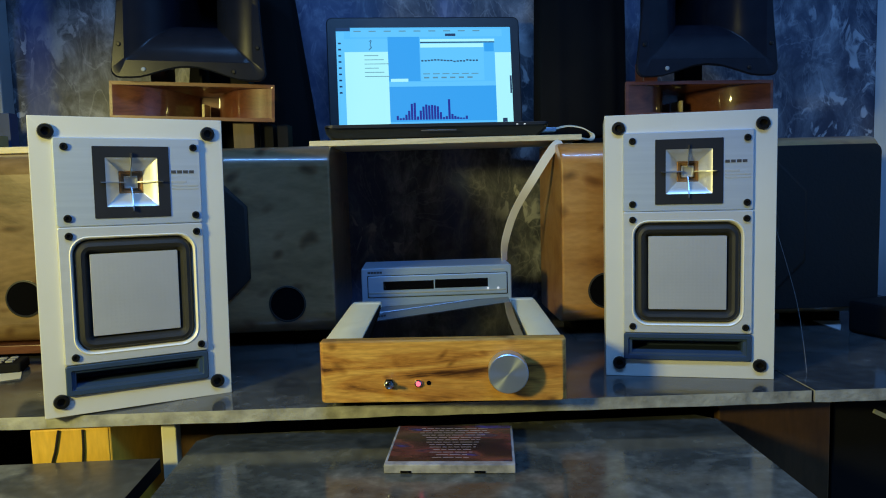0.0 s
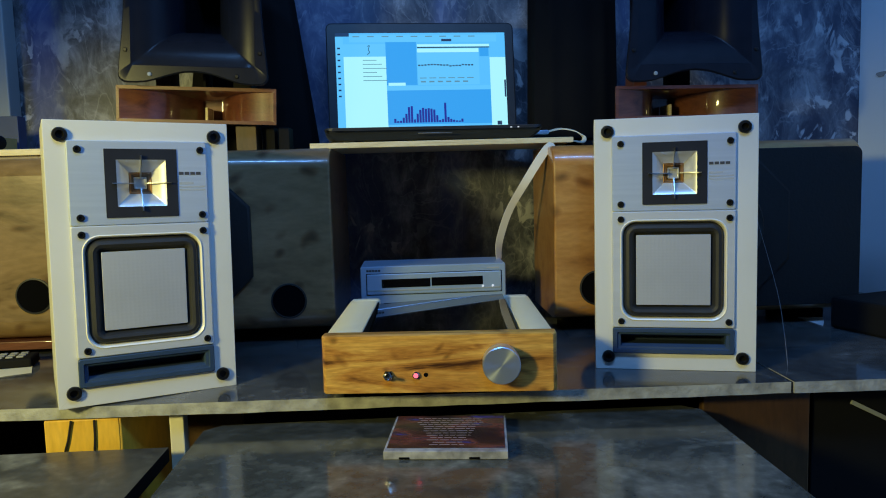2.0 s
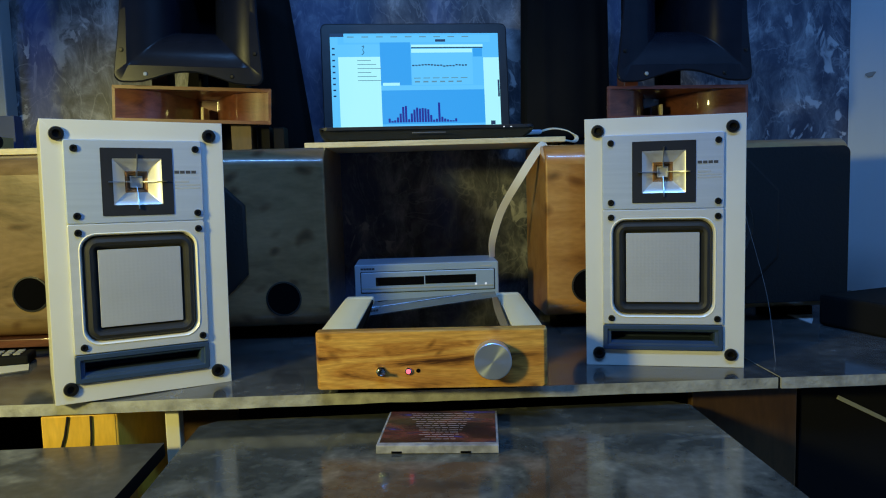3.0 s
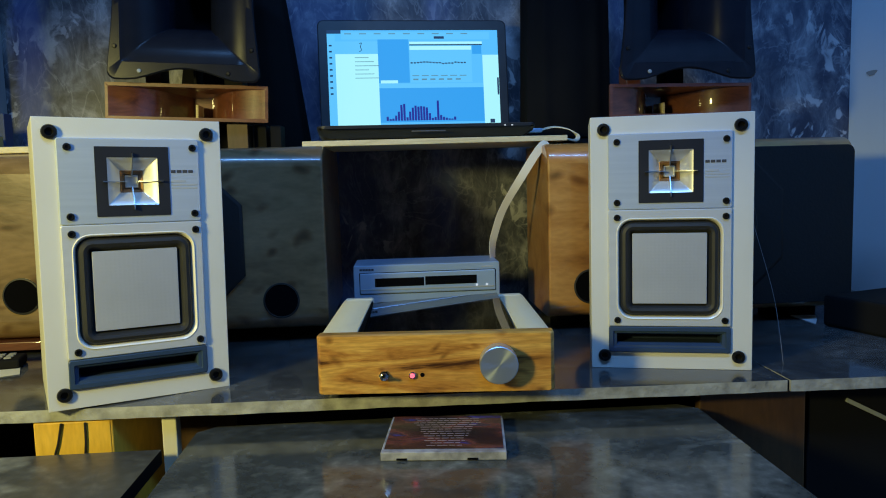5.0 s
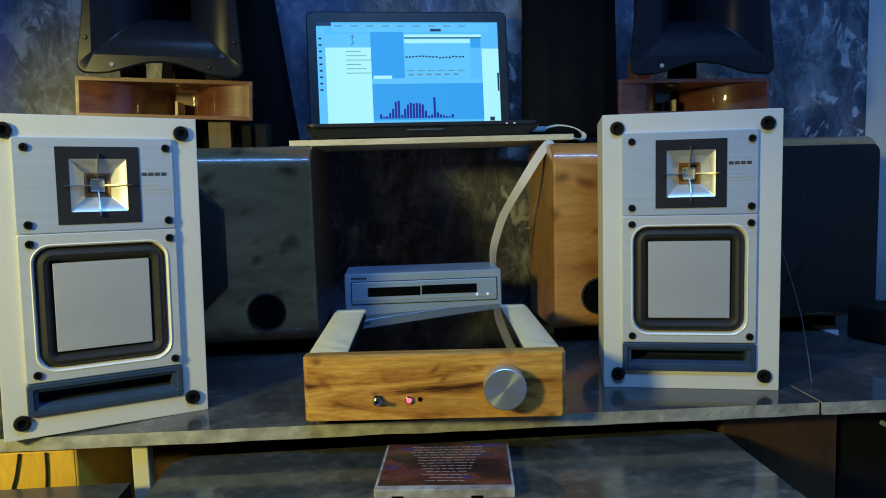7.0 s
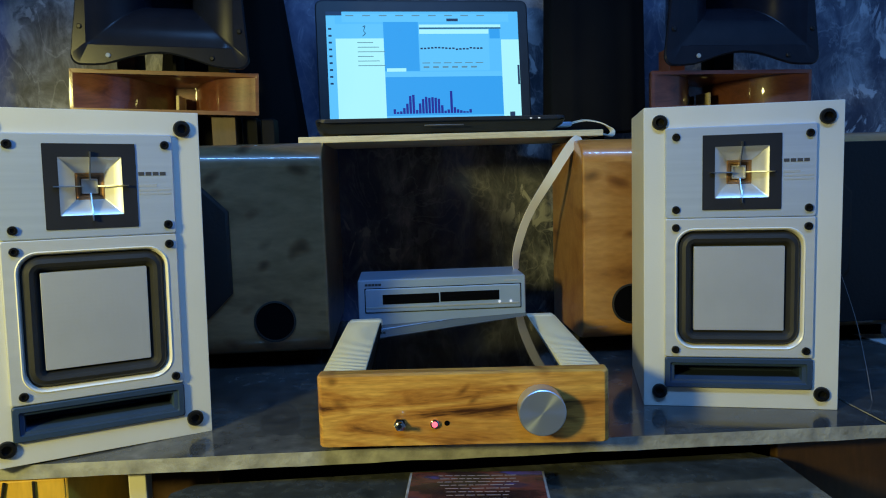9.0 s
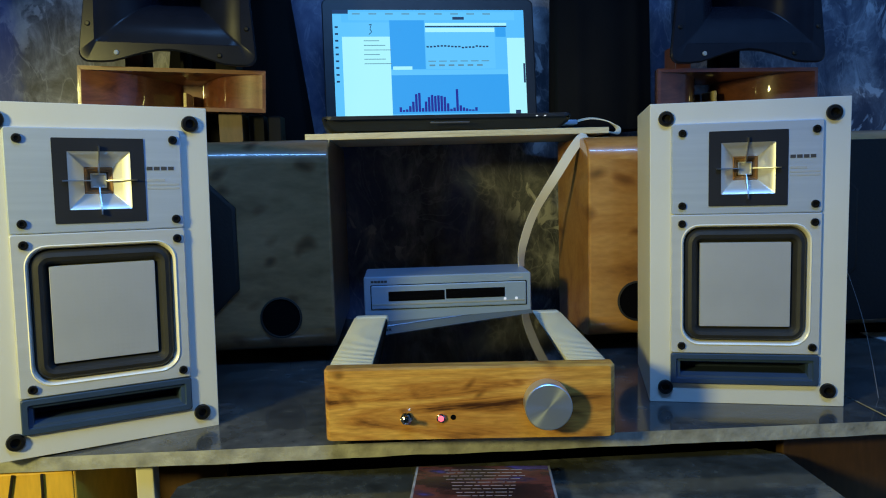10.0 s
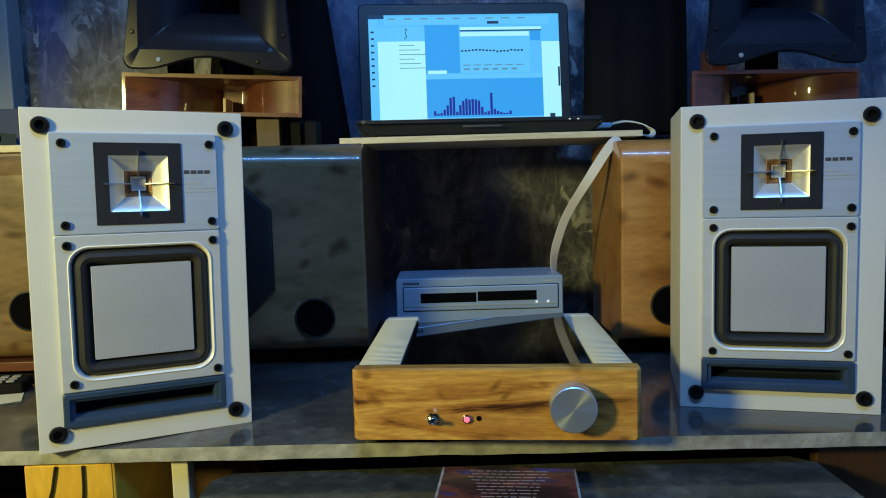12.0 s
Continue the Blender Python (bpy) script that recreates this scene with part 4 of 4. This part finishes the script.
def drive(m):
    t = thing("disc_drive", m, "silver disc drive with dark tray slots behind the amplifier", "disc drive")
    w, d, h = 0.264, 0.105, 0.118
    part("body", box(0, w, 0.004, d, 0.004, h, 0.003), SILVER, t)
    part("front", loft([ring(w / 2, h / 2 + 0.002, w, h - 0.004, 0.003, 0.004), ring(w / 2, h / 2 + 0.002, w, h - 0.004, 0.003, -0.001), ring(w / 2, h / 2 + 0.002, w - 0.003, h - 0.007, 0.002, -0.0025)], False, True), SILVER, t)
    by = 0.0855
    bz = part("bay", loft([ring(w / 2 + 0.0015, by, 0.244, 0.037, 0.002, -0.0026), ring(w / 2 + 0.0015, by, 0.244, 0.037, 0.002, -0.0042), ring(w / 2 + 0.0015, by, 0.241, 0.034, 0.002, -0.0048)], False, True), SILVER, t, "raised silver bay")
    for off, th in ((0.0188, 0.0008), (-0.0188, 0.0008)):
        part("bay_seam", box(0.011, w - 0.008, -0.0034, -0.0020, by + off - th, by + off + th), SLOT, bz)
    for x in (0.0108, w - 0.0078):
        part("bay_seam", box(x - 0.0007, x + 0.0007, -0.0034, -0.0020, by - 0.0188, by + 0.0188), SLOT, bz)
    part("tray_slot", box(0.038, 0.1265, -0.0053, -0.0040, 0.0790, 0.0945, 0.0005), GLASS_BLACK, bz, "dark glossy tray window")
    part("tray_slot", box(0.1285, 0.222, -0.0053, -0.0040, 0.0800, 0.0955, 0.0005), GLASS_BLACK, bz, "dark glossy tray window")
    part("tray_bar", box(0.012, w - 0.010, -0.0054, -0.0040, 0.0725, 0.0755, 0.0005), GREYPAINT, bz)
    for x in (0.222, 0.240):
        part("button", turned(x, 0.0770, [(0.0022, -0.005), (0.0020, -0.0062)], 12, False, True), WHITELED, bz)
    for k in range(5):
        part("maker_mark", box(0.011 + 0.0052 * k, 0.0155 + 0.0052 * k, -0.0030, -0.0022, 0.1085, 0.1120), INK, t)
    part("small_print", box(0.230, 0.252, -0.0029, -0.0022, 0.1090, 0.1110), FAINT, t)
    for x in (0.02, w - 0.03):
        for y in (0.012, d - 0.03):
            part("foot", box(x, x + 0.012, y, y + 0.012, 0.0, 0.005), RUBBER, t)
    return t


drive(pose(-0.041, 1.352, BZ + 0.0085, 0, 0, -0.5))
tagged(part("wooden_block", box(-0.03, 0.21, 1.36, 1.45, BZ, BZ + 0.0083, 0.001), DARKBOX), "thin dark board under the disc drive", "board")
tagged(part("ribbon_cable", ribbon([(0.318, 1.358, 1.2251), (0.3006, 1.35, 1.2151), (0.2669, 1.352, 1.1648), (0.2357, 1.375, 1.1071), (0.2209, 1.395, 1.057), (0.219, 1.41, 1.0284), (0.221, 1.418, 1.011)], 0.0075,
                                   [Vector((1, 0.0, -0.75)), Vector((1, 0.1, -0.5)), Vector((1, -0.1, 0.2)), Vector((1, 0.1, 0.3)), Vector((1, 0.3, 0)), Vector((1, 0.8, 0)), Vector((1, 1.2, 0))], 0.0006), RIBBON),
       "flat cream ribbon cable hanging from the shelf to the drive", "cable")

# ---- wooden-fronted amplifier ----


def amplifier(m):
    t = thing("amplifier", m, "small amplifier with spalted wooden front and glossy black lid", "amplifier")
    w, h = 0.2985, 0.0765
    z0 = 0.0105
    front = loft([ring(w / 2, z0 + h / 2, w, h, 0.003, 0.020), ring(w / 2, z0 + h / 2, w, h, 0.003, 0.006), ring(w / 2, z0 + h / 2, w - 0.004, h - 0.0015, 0.003, 0.0022), ring(w / 2, z0 + h / 2, w - 0.010, h - 0.003, 0.003, 0.0)], True, True)
    part("front_panel", front, CAMPHOR, t, "spalted honey-coloured wooden front")
    body = Matrix.Translation((w / 2, 0.02, 0)) @ Matrix.Rotation(radians(2.4), 4, "Z") @ Matrix.Translation((-w / 2, -0.02, 0))
    part("chassis", box(0.012, w - 0.012, 0.030, 0.315, z0 + 0.004, z0 + h - 0.034, 0.001), DARKBOX, t, m=body)
    part("lid", box(0.0, w - 0.0915, 0.0290, 0.3085, -0.003, 0.0), ACRYLIC, t, "glossy black acrylic lid lying slightly askew", m=body @ pose(0.0490, 0, z0 + h - 0.0245, 2.5, -3.1, 0))
    # added strip that keeps the left heatsink's inner wall dark
    part("inner_dark_strip", box(0.0462, 0.0480, 0.0290, 0.309, z0 + 0.04, z0 + h - 0.0085), DARKBOX, t, "black strip added to darken the heatsink's inner wall", m=body)
    for x0, x1, sgn in ((0.004, 0.046, -1), (w - 0.040, w - 0.004, 1)):
        hs = part("heatsink", box(x0, x1, 0.0290, 0.317, z0 + 0.004, z0 + h - 0.0075, 0.0012), CREAM, t, "cream ribbed heatsink block", m=body)
        xo = (x0 - 0.0035, x1 - 0.0005) if sgn < 0 else (x0 + 0.0005, x1 + 0.0035)
        fin = part("fin", box(xo[0], xo[1], 0, 0.0030, z0 + 0.006, z0 + h - 0.0062), CREAM, hs, m=pose(0, 0.030, 0))
        for k in range(1, 46):
            twin = new("fin", fin.data)
            twin.parent, twin.location = hs, (0, 0.030 + 0.282 * k / 45, 0)
        part("end_cap", box(x0 - 0.003, x1 + 0.003, 0.311, 0.328, z0 + 0.002, z0 + h - 0.0045, 0.004, 3), CREAM, hs, "rounded cream end piece")
    part("back_panel", box(0.04, w - 0.04, 0.312, 0.318, z0 + 0.004, z0 + h - 0.020, 0.001), DARKBOX, t, m=body)
    kx, kz, kr = 0.2280, z0 + h / 2 + 0.0015, 0.0238
    kn = part("volume_knob", turned(kx, kz, [(kr * 0.96, -0.0005), (kr, -0.002), (kr, -0.0205), (kr * 0.985, -0.0218), (kr * 0.95, -0.0225), (kr * 0.05, -0.0225)], 64, True, True), KNOB_SPUN, t, "large spun aluminium volume knob")
    sx_, sz_ = 0.0845, z0 + 0.0245
    sw_ = part("toggle_switch", turned(sx_, sz_, [(0.0068, -0.0002), (0.0068, -0.003), (0.0050, -0.0035), (0.0048, -0.008), (0.0030, -0.009)], 6), CHROME_S, t, "chromed toggle switch")
    part("lever", tube(((sx_, -0.008, sz_), (sx_ + 0.0005, -0.014, sz_ + 0.002), (sx_ + 0.001, -0.021, sz_ + 0.0045)), 0.0022, 8), CHROME_S, sw_)
    part("indicator_bezel", turned(0.1200, sz_, [(0.0046, -0.0002), (0.0046, -0.003), (0.0030, -0.004)], 16, False, False), CHROME_S, t)
    part("indicator_light", turned(0.1200, sz_, [(0.0030, -0.001), (0.0030, -0.0045), (0.0018, -0.006)], 14), REDLED, t, "glowing red light")
    part("sensor_hole", turned(0.1325, sz_, [(0.0028, -0.0006), (0.0026, -0.0002)], 14), SLOT, t)
    for x in (0.03, w - 0.045):
        for y in (0.045, 0.26):
            part("foot", turned(x, -(y), [(0.010, 0.0), (0.011, 0.002), (0.011, 0.015)], 16), RUBBER, t, m=Matrix.Rotation(radians(90), 4, "X"))
    return t


def spun_material():
    """Lathe-turned aluminium: fine rings round the knob's own centre, for the wedge-shaped sheen."""
    mat = material("spun_face", (0.58, 0.66, 0.80), 0.3, 0.8)
    b = mat.node_tree.nodes["Principled BSDF"]
    b.inputs["Anisotropic"].default_value = 0.85
    n, l = mat.node_tree.nodes, mat.node_tree.links
    tan = n.new("ShaderNodeTangent")
    tan.direction_type, tan.axis = "RADIAL", "Y"
    l.new(tan.outputs[0], b.inputs["Tangent"])
    return mat


KNOB_SPUN = spun_material()
CHROME_S = material("chrome", (0.8, 0.8, 0.8), 0.12, 1.0)
amplifier(pose(-0.068, 0.9475, BZ, 0, 0, -5.2))

# ---- disc case on the table ----


def print_material():
    """Dark printed inlay: brown-black with red and violet clouds."""
    mat = bpy.data.materials.new("inlay_print")
    mat.use_nodes = True
    n, l = mat.node_tree.nodes, mat.node_tree.links
    b = n["Principled BSDF"]
    b.inputs["Roughness"].default_value = 0.25
    tc = n.new("ShaderNodeTexCoord")
    mp = n.new("ShaderNodeMapping")
    mp.inputs["Scale"].default_value = (12, 26, 1)
    t = n.new("ShaderNodeTexNoise")
    t.inputs["Scale"].default_value, t.inputs["Detail"].default_value = 1.0, 4
    l.new(tc.outputs["Object"], mp.inputs["Vector"])
    l.new(mp.outputs[0], t.inputs["Vector"])
    r = ramp(n, [(0.3, (0.012, 0.010, 0.014)), (0.46, (0.04, 0.018, 0.018)), (0.55, (0.15, 0.045, 0.035)), (0.60, (0.05, 0.03, 0.06)), (0.65, (0.08, 0.06, 0.30)), (0.8, (0.03, 0.025, 0.06))])
    l.new(t.outputs["Fac"], r.inputs["Fac"])
    l.new(r.outputs["Color"], b.inputs["Base Color"])
    return mat


def disc_case(m):
    t = thing("disc_case", m, "clear plastic disc case with dark print on the stone table", "disc case")
    clear = material("clear_plastic", (0.20, 0.20, 0.21), 0.08, second=(0.42, 0.42, 0.44), scale=60)
    part("case", box(0, 0.142, 0, 0.125, 0, 0.0098, 0.001), clear, t, "clear plastic shell")
    part("inlay", box(0.0030, 0.1390, 0.010, 0.1235, 0.0096, 0.0102), print_material(), t, "dark red and violet printed inlay")
    ink = material("pale_print", (0.30, 0.26, 0.30), 0.5)
    rnd = random.Random(4)
    for k in range(13):
        y = 0.113 - 0.0078 * k
        wid = 0.038 - 0.0022 * k + 0.009 * rnd.random()
        x = 0.071 - wid
        while x < 0.071 + wid:
            lw = 0.004 + 0.010 * rnd.random()
            part("text_line", box(x, min(x + lw, 0.071 + wid + 0.002), y, y + 0.0010, 0.0101, 0.0104), ink, t)
            x += lw + 0.0018
    for x in (0.018, 0.098):
        part("notch", box(x, x + 0.012, -0.0008, 0.002, 0.0008, 0.003, 0.0003), SLOT, t)
    return t


disc_case(pose(0.0105, 0.8365, TZ + 0.0002, 0, 0, -6.5))

# ---- far ends of the bench ----
tagged(part("paper_sheet", box(-0.12, 0.0, -0.075, 0.0, 0, 0.0008), PAPER, m=pose(-0.572, 1.235, BZ + 0.0002, 0, 0, 25)), "cream sheet of paper lying on the bench", "paper")


def remote(m):
    t = thing("remote_control", m, "dark remote control with pale rubber keys under the plank", "remote control")
    part("body", box(0, 0.16, 0, 0.05, 0, 0.016, 0.004, 3), DARKBOX, t)
    for i in range(9):
        for j in range(3):
            part("key", box(0.012 + 0.0155 * i, 0.023 + 0.0155 * i, 0.007 + 0.013 * j, 0.016 + 0.013 * j, 0.0155, 0.0185, 0.001), KEYPAD, t)
    return t


remote(pose(-0.715, 1.172, BZ, 0, 0, 12))
tagged(part("black_case", box(0, 0.20, 0, 0.212, 0.0, 0.056, 0.006), DARKBOX, m=pose(0.855, 1.07, BZ, 0, 0, 18.6)), "flat matt black case lying on the end of the bench", "case")
scrap = bmesh.new()
loft([[Vector((0.007, 0.0, z)), Vector((0.030, 0.036, z)), Vector((0.050, 0.075, z)), Vector((0.006, 0.084, z))] for z in (0.0, 0.001)], True, True, bm=scrap)
tagged(part("paper_scrap", scrap, material("white_paper", (0.75, 0.76, 0.78), 0.8), m=pose(0.776, 1.283, BZ + 0.0002)), "white scrap of paper on the bench beside the black case", "paper")
# painted door casing at the left of the marbled wall
casing = thing("door_casing", pose(-0.777, Y1, 0), "grey and cream painted casing against the marbled wall", "door frame", kind="structure")
part("jamb", box(-0.073, 0.0, -0.05, -0.002, 0, 2.1, 0.003), GREYPAINT, casing)
part("panel", box(-0.40, -0.076, -0.04, -0.002, 1.333, 2.1, 0.003), CREAMPAINT, casing)
part("rail", box(-0.40, -0.076, -0.045, -0.002, 1.281, 1.330, 0.003), OCHRE, casing)
# chipped paint on the side wall
tagged(part("wall_chip", loft([[Vector((0, 0.016 * math.cos(a) * (1 + 0.3 * math.sin(3 * a)), 0.007 * math.sin(a) * (1 + 0.25 * math.cos(2 * a)))) for a in [2 * math.pi * i / 20 for i in range(20)]],
                               [Vector((-0.0015, 0.015 * math.cos(a) * (1 + 0.3 * math.sin(3 * a)), 0.0065 * math.sin(a) * (1 + 0.25 * math.cos(2 * a)))) for a in [2 * math.pi * i / 20 for i in range(20)]]], True, True),
            GREYPAINT, m=pose(X1 - 0.0002, 1.60, 1.369)), "small dark chip in the side wall's paint", "chip", kind="structure")
tagged(part("thin_wire", tube(((0.600, 1.22, BZ + 0.30), (0.606, 1.17, BZ + 0.20), (0.603, 1.10, BZ + 0.10), (0.594, 1.06, BZ + 0.045), (0.5845, 1.03, BZ + 0.001)), 0.0004, 6), WIRE),
       "thin pale wire trailing down onto the bench", "wire")
